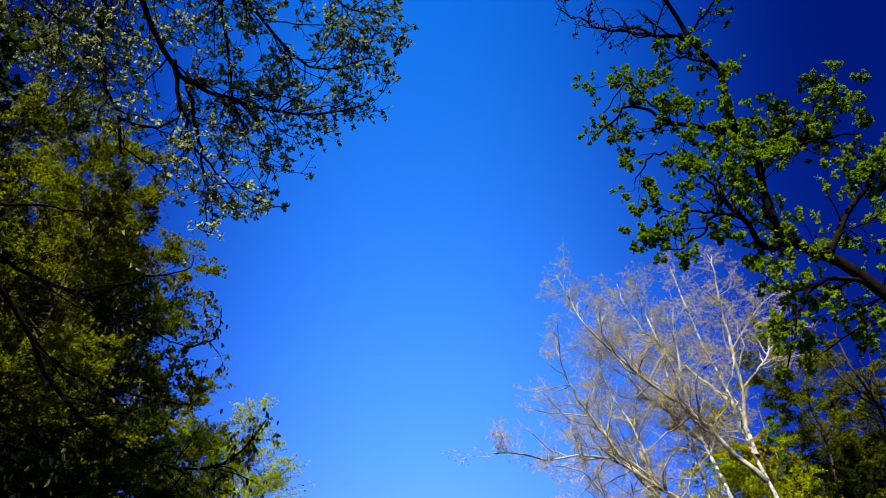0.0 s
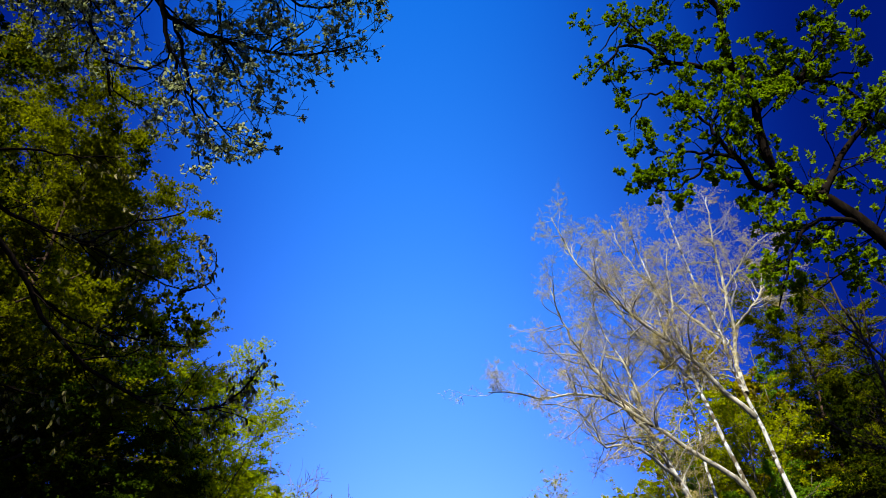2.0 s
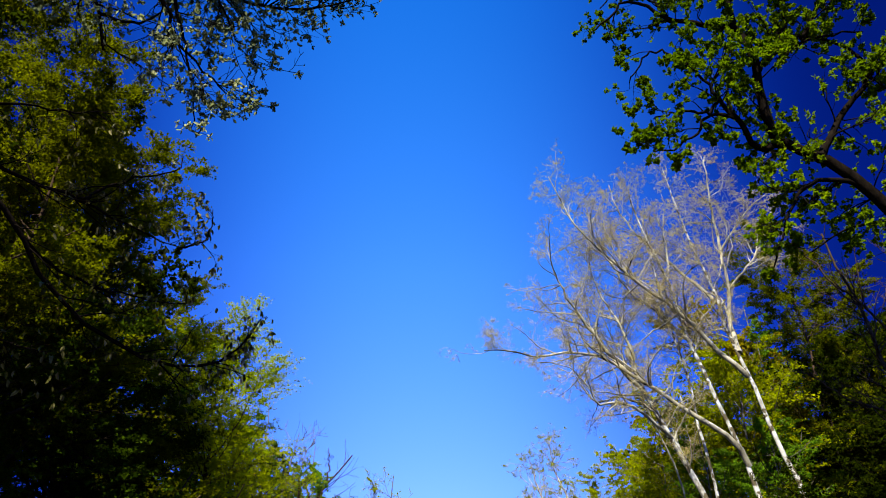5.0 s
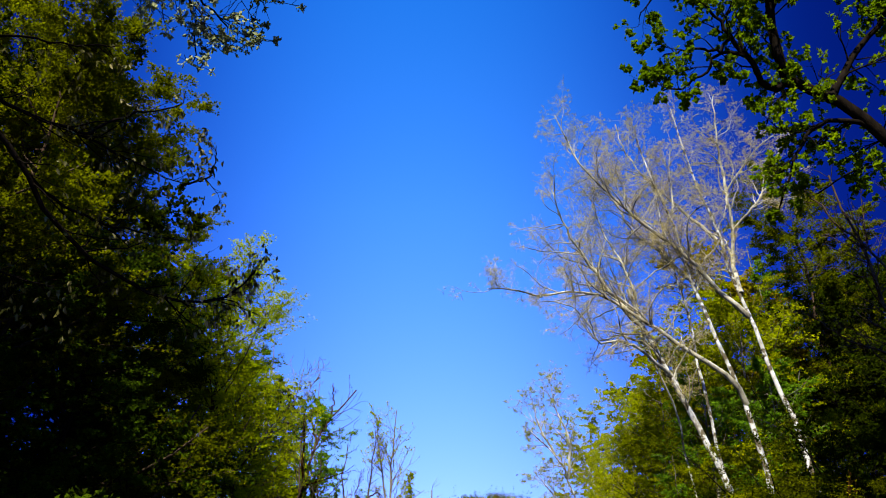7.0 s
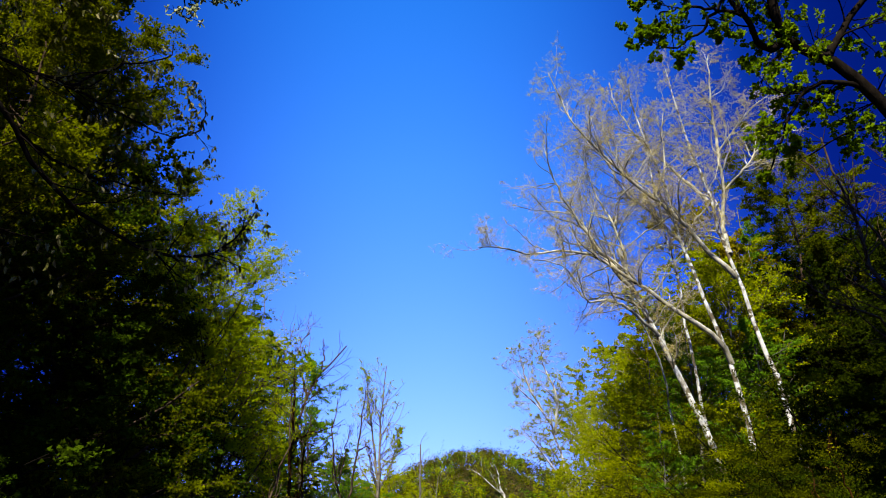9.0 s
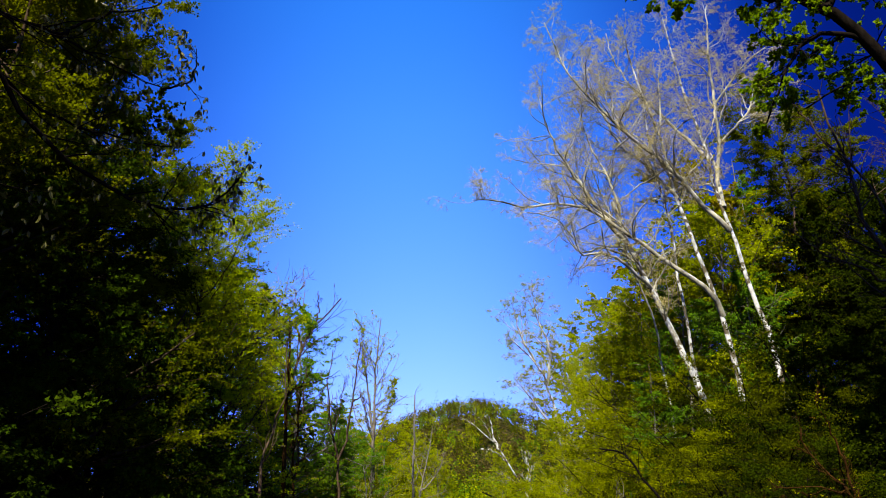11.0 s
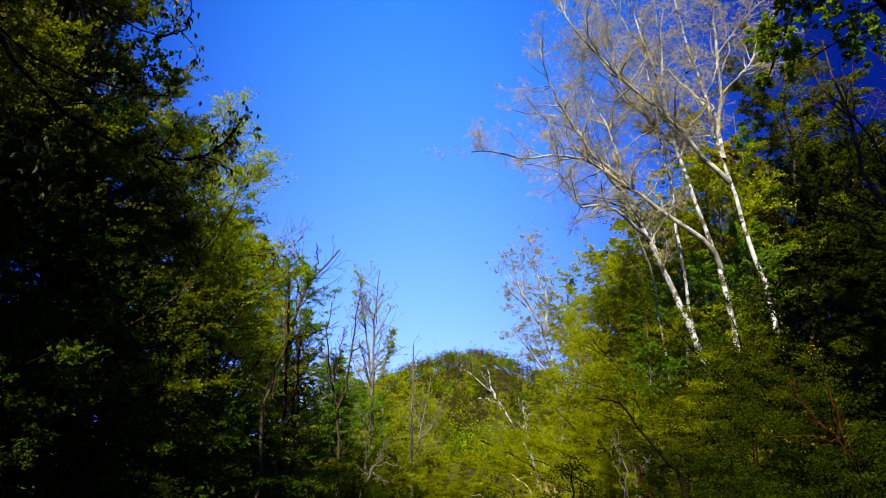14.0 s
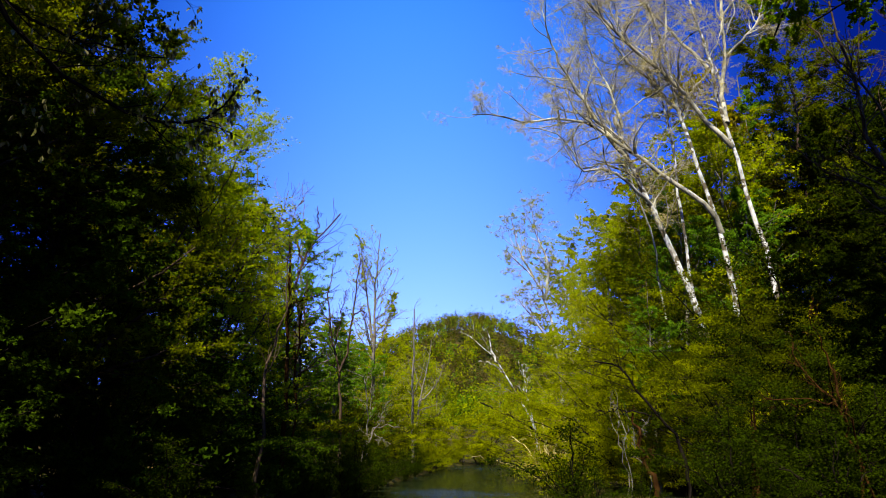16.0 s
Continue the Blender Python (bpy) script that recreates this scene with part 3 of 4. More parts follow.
    leaf_part("foliage", leaves_on(rng, tips, 11, (0.028, 0.054), 0.1, 0.05, 1.0, width=0.75), LEAF_OAK, tree)
    return tree


oak()


# ---- trees that hang in from the left ----
def overhang_tree():
    rng = np.random.default_rng(31)
    tree = thing("overhanging_tree", (-5.6, 2.6, on_ground(-5.6, 2.6)), "tree with sparse small opening leaves, shade put into its bark colour", "tree")
    trunk = stem(rng, [(-5.6, 2.6, 0.5), (-5.3, 2.9, 5.0), (-4.8, 3.4, 9.0), (-4.0, 4.2, 12.0), (-3.0, 5.0, 14.0)], 0.2, 0.05, 20, 0.03)
    wood_part("trunk", [(trunk[0][None], trunk[1][None], 10)], BARK_SHADED, tree)
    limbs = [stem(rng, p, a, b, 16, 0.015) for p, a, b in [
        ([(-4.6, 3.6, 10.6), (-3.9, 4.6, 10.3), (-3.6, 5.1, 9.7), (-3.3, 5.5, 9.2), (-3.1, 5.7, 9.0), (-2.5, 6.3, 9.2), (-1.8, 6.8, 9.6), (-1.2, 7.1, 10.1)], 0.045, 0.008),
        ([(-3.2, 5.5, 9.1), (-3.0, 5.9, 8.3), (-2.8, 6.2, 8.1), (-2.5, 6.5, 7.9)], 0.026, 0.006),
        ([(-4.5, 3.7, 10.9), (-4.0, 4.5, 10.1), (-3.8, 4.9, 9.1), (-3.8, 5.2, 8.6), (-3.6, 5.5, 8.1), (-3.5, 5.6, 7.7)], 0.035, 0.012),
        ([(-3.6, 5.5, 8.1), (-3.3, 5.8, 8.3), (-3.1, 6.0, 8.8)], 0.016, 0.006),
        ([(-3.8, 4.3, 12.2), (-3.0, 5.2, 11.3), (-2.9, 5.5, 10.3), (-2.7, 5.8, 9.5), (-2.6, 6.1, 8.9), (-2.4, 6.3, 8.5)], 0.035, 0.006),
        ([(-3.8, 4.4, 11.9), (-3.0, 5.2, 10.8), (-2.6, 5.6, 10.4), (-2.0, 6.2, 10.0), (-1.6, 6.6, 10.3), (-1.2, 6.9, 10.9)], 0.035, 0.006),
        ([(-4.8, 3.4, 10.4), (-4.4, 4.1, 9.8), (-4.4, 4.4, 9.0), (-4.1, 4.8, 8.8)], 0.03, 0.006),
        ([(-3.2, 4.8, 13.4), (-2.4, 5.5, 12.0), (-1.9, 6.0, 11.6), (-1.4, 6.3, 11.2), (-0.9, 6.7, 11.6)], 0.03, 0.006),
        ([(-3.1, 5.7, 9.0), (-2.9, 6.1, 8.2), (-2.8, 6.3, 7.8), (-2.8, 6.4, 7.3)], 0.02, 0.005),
        # last three limbs are unseen canopy, added to shade the branches below
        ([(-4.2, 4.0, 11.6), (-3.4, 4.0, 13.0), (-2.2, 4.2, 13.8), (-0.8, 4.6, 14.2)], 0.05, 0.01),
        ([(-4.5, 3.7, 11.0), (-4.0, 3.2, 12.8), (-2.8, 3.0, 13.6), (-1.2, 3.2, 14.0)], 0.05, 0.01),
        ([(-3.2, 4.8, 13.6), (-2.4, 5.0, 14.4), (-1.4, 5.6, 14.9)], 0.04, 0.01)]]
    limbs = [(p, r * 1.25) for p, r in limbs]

    def under(p):  # lower edge trimmed to fit the camera's view: highest at both ends, lowest in the middle
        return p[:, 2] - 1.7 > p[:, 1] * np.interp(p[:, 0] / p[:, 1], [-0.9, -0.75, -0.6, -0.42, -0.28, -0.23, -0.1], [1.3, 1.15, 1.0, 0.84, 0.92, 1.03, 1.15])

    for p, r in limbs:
        wood_part("limb", [(p[None], r[None], 7)], BARK_SHADED, tree)
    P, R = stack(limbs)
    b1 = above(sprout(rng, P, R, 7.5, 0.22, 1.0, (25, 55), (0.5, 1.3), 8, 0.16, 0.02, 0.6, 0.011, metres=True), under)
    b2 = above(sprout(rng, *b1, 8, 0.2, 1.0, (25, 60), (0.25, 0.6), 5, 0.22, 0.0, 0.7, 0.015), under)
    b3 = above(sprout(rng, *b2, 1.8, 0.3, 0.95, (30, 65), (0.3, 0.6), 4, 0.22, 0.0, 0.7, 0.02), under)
    branch_parts((b1[0], np.maximum(b1[1], .004)), 5, BARK_SHADED, tree)
    wood_part("twig_crown", [(b2[0], np.maximum(b2[1], .0032), 4), (b3[0], np.maximum(b3[1], .0026), 3)], BARK_SHADED, tree)
    # tufts of small opening leaves at the twig ends
    tips = np.concatenate([b1[0][:, -2:], b2[0][:, -2:], b3[0][:, -2:]])
    tips = tips[rng.uniform(size=len(tips)) < 0.8]
    leaf_part("foliage", leaves_on(rng, tips, 5.0, (0.03, 0.066), 0.75, 0.25, 1.3, width=0.6, full=True), LEAF_PALE, tree)
    return tree


def drooping_tree():
    rng = np.random.default_rng(32)
    tree = thing("buckeye_tree", (-5.9, 4.9, on_ground(-5.9, 4.9)), "slender tree with limp pale young leaves, shade put into its bark colour", "tree")
    trunk = stem(rng, [(-5.9, 4.9, 0.5), (-5.6, 5.0, 3.5), (-5.2, 5.1, 6.0), (-5.3, 5.2, 8.0), (-5.5, 5.2, 9.5)], 0.13, 0.03, 18, 0.02)
    wood_part("trunk", [(trunk[0][None], trunk[1][None], 9)], BARK_SHADED, tree)
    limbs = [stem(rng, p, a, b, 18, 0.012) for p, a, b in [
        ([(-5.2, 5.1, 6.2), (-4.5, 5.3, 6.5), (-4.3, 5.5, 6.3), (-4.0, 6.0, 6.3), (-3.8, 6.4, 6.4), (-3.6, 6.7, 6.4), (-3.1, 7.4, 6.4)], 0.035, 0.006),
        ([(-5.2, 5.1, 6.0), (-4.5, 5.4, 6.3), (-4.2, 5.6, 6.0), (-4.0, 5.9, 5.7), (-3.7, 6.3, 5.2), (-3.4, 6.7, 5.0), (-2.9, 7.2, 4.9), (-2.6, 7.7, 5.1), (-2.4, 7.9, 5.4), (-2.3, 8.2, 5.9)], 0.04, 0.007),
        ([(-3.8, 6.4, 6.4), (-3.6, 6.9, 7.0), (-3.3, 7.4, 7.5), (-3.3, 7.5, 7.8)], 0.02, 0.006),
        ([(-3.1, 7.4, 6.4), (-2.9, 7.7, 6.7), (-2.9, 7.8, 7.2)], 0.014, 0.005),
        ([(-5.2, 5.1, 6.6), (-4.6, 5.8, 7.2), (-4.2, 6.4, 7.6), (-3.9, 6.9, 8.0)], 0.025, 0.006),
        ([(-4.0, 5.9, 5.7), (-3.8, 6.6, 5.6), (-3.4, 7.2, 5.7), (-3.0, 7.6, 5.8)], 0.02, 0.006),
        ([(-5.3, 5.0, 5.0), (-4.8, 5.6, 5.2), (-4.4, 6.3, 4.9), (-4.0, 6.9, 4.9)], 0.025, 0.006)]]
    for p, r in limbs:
        wood_part("limb", [(p[None], r[None], 7)], BARK_SHADED, tree)
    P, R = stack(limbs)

    def top(p):  # crown top cut to fit the camera's view, sloping down to its outer end
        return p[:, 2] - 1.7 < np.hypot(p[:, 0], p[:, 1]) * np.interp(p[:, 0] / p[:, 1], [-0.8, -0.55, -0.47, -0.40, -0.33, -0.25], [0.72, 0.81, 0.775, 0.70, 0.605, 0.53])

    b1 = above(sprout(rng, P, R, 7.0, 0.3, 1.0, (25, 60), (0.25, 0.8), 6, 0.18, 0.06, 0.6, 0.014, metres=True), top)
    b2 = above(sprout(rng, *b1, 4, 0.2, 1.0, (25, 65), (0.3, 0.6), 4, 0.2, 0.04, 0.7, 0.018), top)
    branch_parts(b1, 5, BARK_SHADED, tree)
    wood_part("twig_crown", [(*b2, 4)], BARK_SHADED, tree)
    tips = np.concatenate([b1[0][:, -3:], b2[0][:, -3:]])
    leaf_part("foliage", leaves_on(rng, tips, 1.5, (0.045, 0.085), 0.4, 1.1, 0.45, width=0.42, full=True), LEAF_DROOP, tree)
    ends = b2[0][:, -1]
    leaf_objects(rng, ends[np.argsort(-ends[:, 1])], (0.06, 0.10), LEAF_DROOP, tree, 1.1, 0.4, 0.42)
    return tree


overhang_tree()
drooping_tree()


# ---- woods along both banks ----
def leafy_tree(seed, name, label, height, radius, leaf, bark, at, crown_from=0.25, per=9, size=(0.08, 0.14), lean=(0, 0), lift=0.06,
               counts=(34, 11, 7), layered=False, droop=0.1, width=0.85, inner=7, split=False, sprays=0.5, flat=0.35):
    """Broad tree: a trunk, rising limbs, twigs and a crown of single leaves."""
    rng = np.random.default_rng(seed)
    x, y = at
    z = on_ground(x, y)
    tree = thing(name, (x, y, z), label, "tree")
    lx, ly = lean
    tr = stem(rng, [(x, y, z), (x + lx * .2, y + ly * .2, z + height * .35), (x + lx * .6, y + ly * .6, z + height * .7), (x + lx, y + ly, z + height)], 0.010 * height + 0.02, 0.015, 16, 0.06)
    wood_part("trunk", [(tr[0][None], tr[1][None], 8)], bark, tree)
    P, R = tr[0][None], tr[1][None]
    ang = (70, 95) if layered else (35, 78)
    l1 = sprout(rng, P, R, counts[0], crown_from, 0.98, ang, (radius / height * 0.75, radius / height * 1.35), 7, 0.12, -0.02 if layered else lift, 0.5, 0.016)
    l2 = sprout(rng, *l1, counts[1], 0.15, 1.0, (30, 70), (0.3, 0.7), 4, 0.16, -0.03 if layered else lift, 0.6, 0.014)
    l2 = level(l2, sprays)
    l3 = level(sprout(rng, *l2, counts[2], 0.1, 1.0, (30, 70), (0.3, 0.65), 4, 0.2, 0.0, 0.7, 0.02), sprays)
    if split:
        branch_parts(l1, 5, bark, tree)
    wood_part("branch_crown", [(*l2, 3)] if split else [(*l1, 5), (*l2, 3)], bark, tree)
    V1, Q1 = leaves_on(rng, l3[0], per, size, 0.05, droop, 0.8, loose=0.05, width=width, tri=True, flat=flat)
    V2, Q2 = leaves_on(rng, l2[0], inner * 1.25, (size[1] * 0.95, size[1] * 1.3), 0.0, droop, 0.8, loose=0.08, width=0.9, tri=True, flat=flat)
    leaf_part("foliage", (np.concatenate([V1, V2]), np.concatenate([Q1, Q2 + len(V1)])), leaf, tree)
    return tree


def shrub(seed, label, height, leaf, bark, at, per=9, size=(0.05, 0.09), counts=(11, 15, 7), spread=55, inner=9):
    """Many-stemmed bush: arching stems from one root, leafy to the ground."""
    rng = np.random.default_rng(seed)
    x, y = at
    z = on_ground(x, y)
    bush = thing("shrub", (x, y, z), label, "shrub", "shrubs on the bank")
    stems = []
    for k in range(counts[0]):
        az, tilt = rng.uniform(0, 2 * np.pi), np.radians(rng.uniform(5, spread))
        L = height * rng.uniform(0.7, 1.1)
        out = np.array([np.cos(az), np.sin(az)])
        q = [(x + out[0] * L * h * np.sin(tilt) * (0.6 + 0.6 * h), y + out[1] * L * h * np.sin(tilt) * (0.6 + 0.6 * h), z + L * (h - 0.18 * h * h * np.sin(tilt) * 2) * np.cos(tilt * 0.8)) for h in (0, 0.35, 0.7, 1.0)]
        stems.append(stem(rng, q, 0.02 + 0.004 * height, 0.008, 12, 0.04))
        wood_part("stem", [(stems[-1][0][None], stems[-1][1][None], 5)], bark, bush)
    P, R = stack(stems)
    l1 = level(sprout(rng, P, R, counts[1], 0.1, 1.0, (30, 75), (0.14, 0.34), 5, 0.15, 0.0, 0.5, 0.014), 0.5)
    l2 = level(sprout(rng, *l1, counts[2], 0.1, 1.0, (30, 70), (0.25, 0.6), 4, 0.2, 0.0, 0.6, 0.014), 0.35)
    wood_part("branch_crown", [(*l1, 3)], bark, bush)
    V1, Q1 = leaves_on(rng, l2[0], per, size, 0.05, 0.1, 0.8, loose=0.11, width=0.85, tri=True, flat=0.6)
    V2, Q2 = leaves_on(rng, l1[0], inner, (size[1] * 0.9, size[1] * 1.25), 0.0, 0.1, 0.8, loose=0.14, width=0.9, tri=True, flat=0.6)
    leaf_part("foliage", (np.concatenate([V1, V2]), np.concatenate([Q1, Q2 + len(V1)])), leaf, bush)
    return bush


def copies(proto, places):
    for x, y, s, turn in places:
        copy_thing(proto, pose(x, y, on_ground(x, y), 0, 0, turn) @ Matrix.Diagonal((s, s, s * (1 + 0.04 * math.sin(x * 3 + y)), 1)))


yg = leafy_tree(41, "leafy_tree", "tall tree in bright yellow-green spring leaf", 16, 4.6, LEAF_LIME, BARK_BROWN, (-8.3, 25.5), 0.05, 18, (0.045, 0.078), counts=(56, 13, 6), inner=22, split=True, flat=0.2, lift=0.13, sprays=0.8)
yg.scale = (0.93, 0.93, 0.82)
copies(yg, [(-9.3, 32.0, 0.95, 310)])
ol = leafy_tree(51, "leafy_tree", "tall tree in olive-green young leaf", 16.4, 4.4, LEAF_YOUNG, BARK_BROWN, (-10.6, 16.4), 0.05, 24, (0.045, 0.080), counts=(58, 13, 6), inner=60, split=True)
ol.scale = (1.0, 1.0, 1.02)
copies(ol, [(-12.9, 30.5, 1.1, 100), (-11.6, 11.6, 1.0, 80), (-14.6, 20.0, 1.2, 200), (-10.0, 19.4, 0.98, 130), (17.6, 36.0, 1.25, 250)])
# fills gaps in the woods; shade is painted into its dark leaf
bk = leafy_tree(55, "leafy_tree", "tall broad backing tree, the wood's shade put into its leaf colour", 18, 5.0, LEAF_SHADED, BARK_SHADED, (-16.5, 16.0), 0.04, 0, (0.10, 0.15), counts=(52, 14, 1), inner=31, width=0.9)
# some unseen copies beside the camera are added to shade the banks
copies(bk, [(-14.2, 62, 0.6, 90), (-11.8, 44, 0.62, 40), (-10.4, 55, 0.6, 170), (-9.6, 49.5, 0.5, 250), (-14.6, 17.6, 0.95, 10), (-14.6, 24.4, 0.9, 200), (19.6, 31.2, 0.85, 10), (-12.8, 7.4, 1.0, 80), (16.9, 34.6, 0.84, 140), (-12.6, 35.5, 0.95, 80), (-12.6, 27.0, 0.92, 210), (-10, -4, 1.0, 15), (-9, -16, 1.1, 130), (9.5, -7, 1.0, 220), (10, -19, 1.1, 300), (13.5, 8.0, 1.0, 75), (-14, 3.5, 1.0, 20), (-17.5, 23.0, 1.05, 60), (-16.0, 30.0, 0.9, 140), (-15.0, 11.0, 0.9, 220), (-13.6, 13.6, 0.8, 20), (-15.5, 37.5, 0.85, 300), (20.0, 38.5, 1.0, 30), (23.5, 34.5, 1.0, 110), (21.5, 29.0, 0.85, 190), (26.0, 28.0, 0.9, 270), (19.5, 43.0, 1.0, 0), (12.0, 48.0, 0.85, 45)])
# leaf darkened to stand in for the dim right side
dp = leafy_tree(52, "leafy_tree", "tall tree with side shade put into its leaf colour", 17, 4.0, LEAF_SHADED, BARK_SHADED, (18.6, 29.0), 0.05, 12, (0.07, 0.12), counts=(50, 11, 5), inner=18)
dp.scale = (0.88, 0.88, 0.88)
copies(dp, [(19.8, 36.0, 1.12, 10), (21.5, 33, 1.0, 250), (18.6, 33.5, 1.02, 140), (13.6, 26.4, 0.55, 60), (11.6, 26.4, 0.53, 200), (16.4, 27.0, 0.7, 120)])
# added out of view: its high crown only casts shade on the right bank
leafy_tree(57, "leafy_tree", "unseen tall tree added to shade the right bank", 30, 5.4, LEAF_SHADED, BARK_BROWN, (12.2, 5.2), 0.75, 0, (0.16, 0.24), lean=(-4.6, 4.4), counts=(52, 16, 1), inner=40, width=0.9)
gr_ = leafy_tree(42, "leafy_tree", "slim tree in fresh green leaf", 16, 3.2, LEAF_GREEN, BARK_GREY, (-8.4, 45.0), 0.10, 17, (0.055, 0.10), counts=(42, 11, 5), inner=15)
copies(gr_, [(-6.9, 50.0, 0.69, 210), (-5.3, 58.5, 0.62, 80), (6.8, 25.5, 0.42, 130), (-9.7, 38.5, 1.0, 160), (-7.4, 66, 0.72, 25), (-11, 50, 0.9, 45), (-8.6, 60, 0.75, 270), (16.5, 40, 1.3, 200), (10.6, 33.6, 0.82, 100), (13.4, 33.0, 0.9, 310)])
hem = leafy_tree(43, "hemlock_tree", "dark green hemlock with layered drooping sprays", 11, 3.4, LEAF_DARK, BARK_SHADED, (-9.2, 18.0), 0.02, 11, (0.06, 0.11), counts=(50, 10, 6), layered=True, droop=0.3, width=0.65, split=True)
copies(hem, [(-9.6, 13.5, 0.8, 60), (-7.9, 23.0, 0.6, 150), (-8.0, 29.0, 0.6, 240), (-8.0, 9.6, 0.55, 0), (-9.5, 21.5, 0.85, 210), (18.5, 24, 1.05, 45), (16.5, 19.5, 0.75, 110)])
sh = shrub(44, "arching shrub with small yellow-green leaves", 7.5, LEAF_SHRUB, BARK_SHADED, (8.4, 27.0), 25, (0.042, 0.07), (14, 17, 8), inner=24)
copies(sh, [(6.9, 28.6, 0.85, 130), (7.4, 24.8, 0.6, 60), (7.4, 32, 0.95, 250), (6.6, 26.0, 0.5, 10)])
# middle tone between lit and darkened shrubs, shade put into the leaf
os = shrub(58, "arching shrub with small leaves in a half-shaded olive tone", 7.5, LEAF_OLIVE, BARK_SHADED, (11.6, 26.8), 19, (0.042, 0.07), (14, 17, 8), inner=18)
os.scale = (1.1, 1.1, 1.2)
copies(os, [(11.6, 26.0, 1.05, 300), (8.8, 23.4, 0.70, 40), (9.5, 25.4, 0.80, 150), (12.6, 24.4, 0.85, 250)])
# darker version of the shrubs above, shade painted into the leaf
ds = shrub(53, "arching shrub with leaves darkened to stand for shade", 7.8, LEAF_SHADED, BARK_SHADED, (13.5, 26), 14, (0.05, 0.08), (13, 15, 8), inner=14)
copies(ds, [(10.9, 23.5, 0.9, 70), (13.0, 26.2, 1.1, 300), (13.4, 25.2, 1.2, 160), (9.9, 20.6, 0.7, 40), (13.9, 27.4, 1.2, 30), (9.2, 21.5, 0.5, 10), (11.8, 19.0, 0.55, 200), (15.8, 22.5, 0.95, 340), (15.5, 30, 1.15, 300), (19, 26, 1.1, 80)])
# far shrub dimmed to olive to stand for shade on the left bank
fo = shrub(59, "leafy shrub on the bank, shade put into its olive tone", 6.5, LEAF_OLIVE, BARK_SHADED, (-7.6, 38), 11, (0.075, 0.12), (10, 12, 5), inner=10)
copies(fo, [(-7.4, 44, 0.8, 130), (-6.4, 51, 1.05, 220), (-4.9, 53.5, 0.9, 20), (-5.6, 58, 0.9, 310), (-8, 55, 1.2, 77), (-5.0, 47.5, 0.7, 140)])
far_sh = shrub(46, "leafy yellow-green shrub leaning to the water", 6.5, LEAF_SHRUB, BARK_SHADED, (-3.7, 61), 11, (0.075, 0.12), (10, 12, 5), inner=10)
far_sh.scale = (0.85, 0.85, 0.85)
copies(far_sh, [(x_, y_, s_ / 0.85, a_) for x_, y_, s_, a_ in (
    (-4.8, 66, 0.9, 60), (-4.4, 76, 1.1, 150), (-3.4, 88, 1.0, 240), (-1.5, 101, 1.1, 330), (2.2, 109, 1.25, 20), (6.4, 112, 1.4, 110), (0.6, 106, 0.9, 200),
    (4.4, 108, 0.9, 70), (-0.8, 103, 0.5, 30), (1.8, 104.5, 0.5, 300), (5.2, 107, 0.55, 150), (6.0, 50, 0.85, 40), (7.7, 37.5, 0.8, 15), (8.0, 44, 1.1, 100), (8.8, 52, 1.1, 10),
    (10.5, 60, 1.1, 200), (11.0, 72, 1.2, 290), (12, 86, 1.2, 30), (-7, 70, 1.3, 190), (14, 97, 1.3, 200), (8.3, 57, 1.25, 250), (7.0, 58.5, 1.1, 90), (10.2, 62.0, 1.15, 30))])
# bank shade is painted by giving this thicket the dark leaf
dark_sh = shrub(49, "thicket on the bank, shade put into its leaf colour", 5.0, LEAF_DARK, BARK_SHADED, (-7.6, 26), 14, (0.05, 0.10), (11, 12, 5), 65)
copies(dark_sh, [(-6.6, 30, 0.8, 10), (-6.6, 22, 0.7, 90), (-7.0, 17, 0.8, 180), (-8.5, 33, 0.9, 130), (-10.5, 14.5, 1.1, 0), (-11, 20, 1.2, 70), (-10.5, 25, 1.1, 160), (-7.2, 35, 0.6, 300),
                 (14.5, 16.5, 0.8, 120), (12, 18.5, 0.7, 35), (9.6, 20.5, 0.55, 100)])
# dark leaf stands in for shade low on the bank
low_shaded = shrub(56, "low bush on the bank, shade put into its leaf colour", 2.2, LEAF_SHADED, BARK_SHADED, (6.6, 18.6), 12, (0.035, 0.06), (8, 10, 5), 70)
low = shrub(48, "low bush hanging over the water's edge", 2.4, LEAF_SHRUB, BARK_SHADED, (5.2, 29.0), 12, (0.05, 0.08), (6, 9, 5), 75)
# dark leaf again stands in for shade at the water
dim = shrub(50, "low bush at the water's edge, shade put into its leaf colour", 2.2, LEAF_DARK, BARK_SHADED, (-4.9, 24.0), 13, (0.045, 0.08), (7, 9, 5), 75)
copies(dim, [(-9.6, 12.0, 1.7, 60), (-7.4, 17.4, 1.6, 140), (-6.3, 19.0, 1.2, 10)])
copies(low_shaded, [(8.4, 19.4, 1.2, 40), (7.2, 21.0, 1.1, 140), (9.8, 17.4, 1.2, 220), (8.0, 16.4, 0.9, 300), (10.8, 20.8, 1.4, 10), (6.8, 16.8, 0.6, 90), (9.0, 15.2, 0.8, 200), (11.2, 16.0, 1.2, 130), (12.4, 22.0, 1.6, 70)])
spots = random.Random(5)
for k in range(26):
    y = 15 + k * 2.4 + 0.06 * k * k
    for side in (-1, 1):
        x = float(creek_x(y)) + side * (float(creek_half(y)) + spots.uniform(0.2, 1.0))
        # stretches meant to look shaded get the darkened bush
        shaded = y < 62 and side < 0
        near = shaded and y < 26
        copies(low_shaded if shaded or y < 27 else low, [(x - 0.9 * near, y + spots.uniform(-1, 1), spots.uniform(0.7, 1.5) * (0.45 if side > 0 and y < 25 else 0.55 if near else 0.8 if shaded else 1.0), spots.uniform(0, 360))])
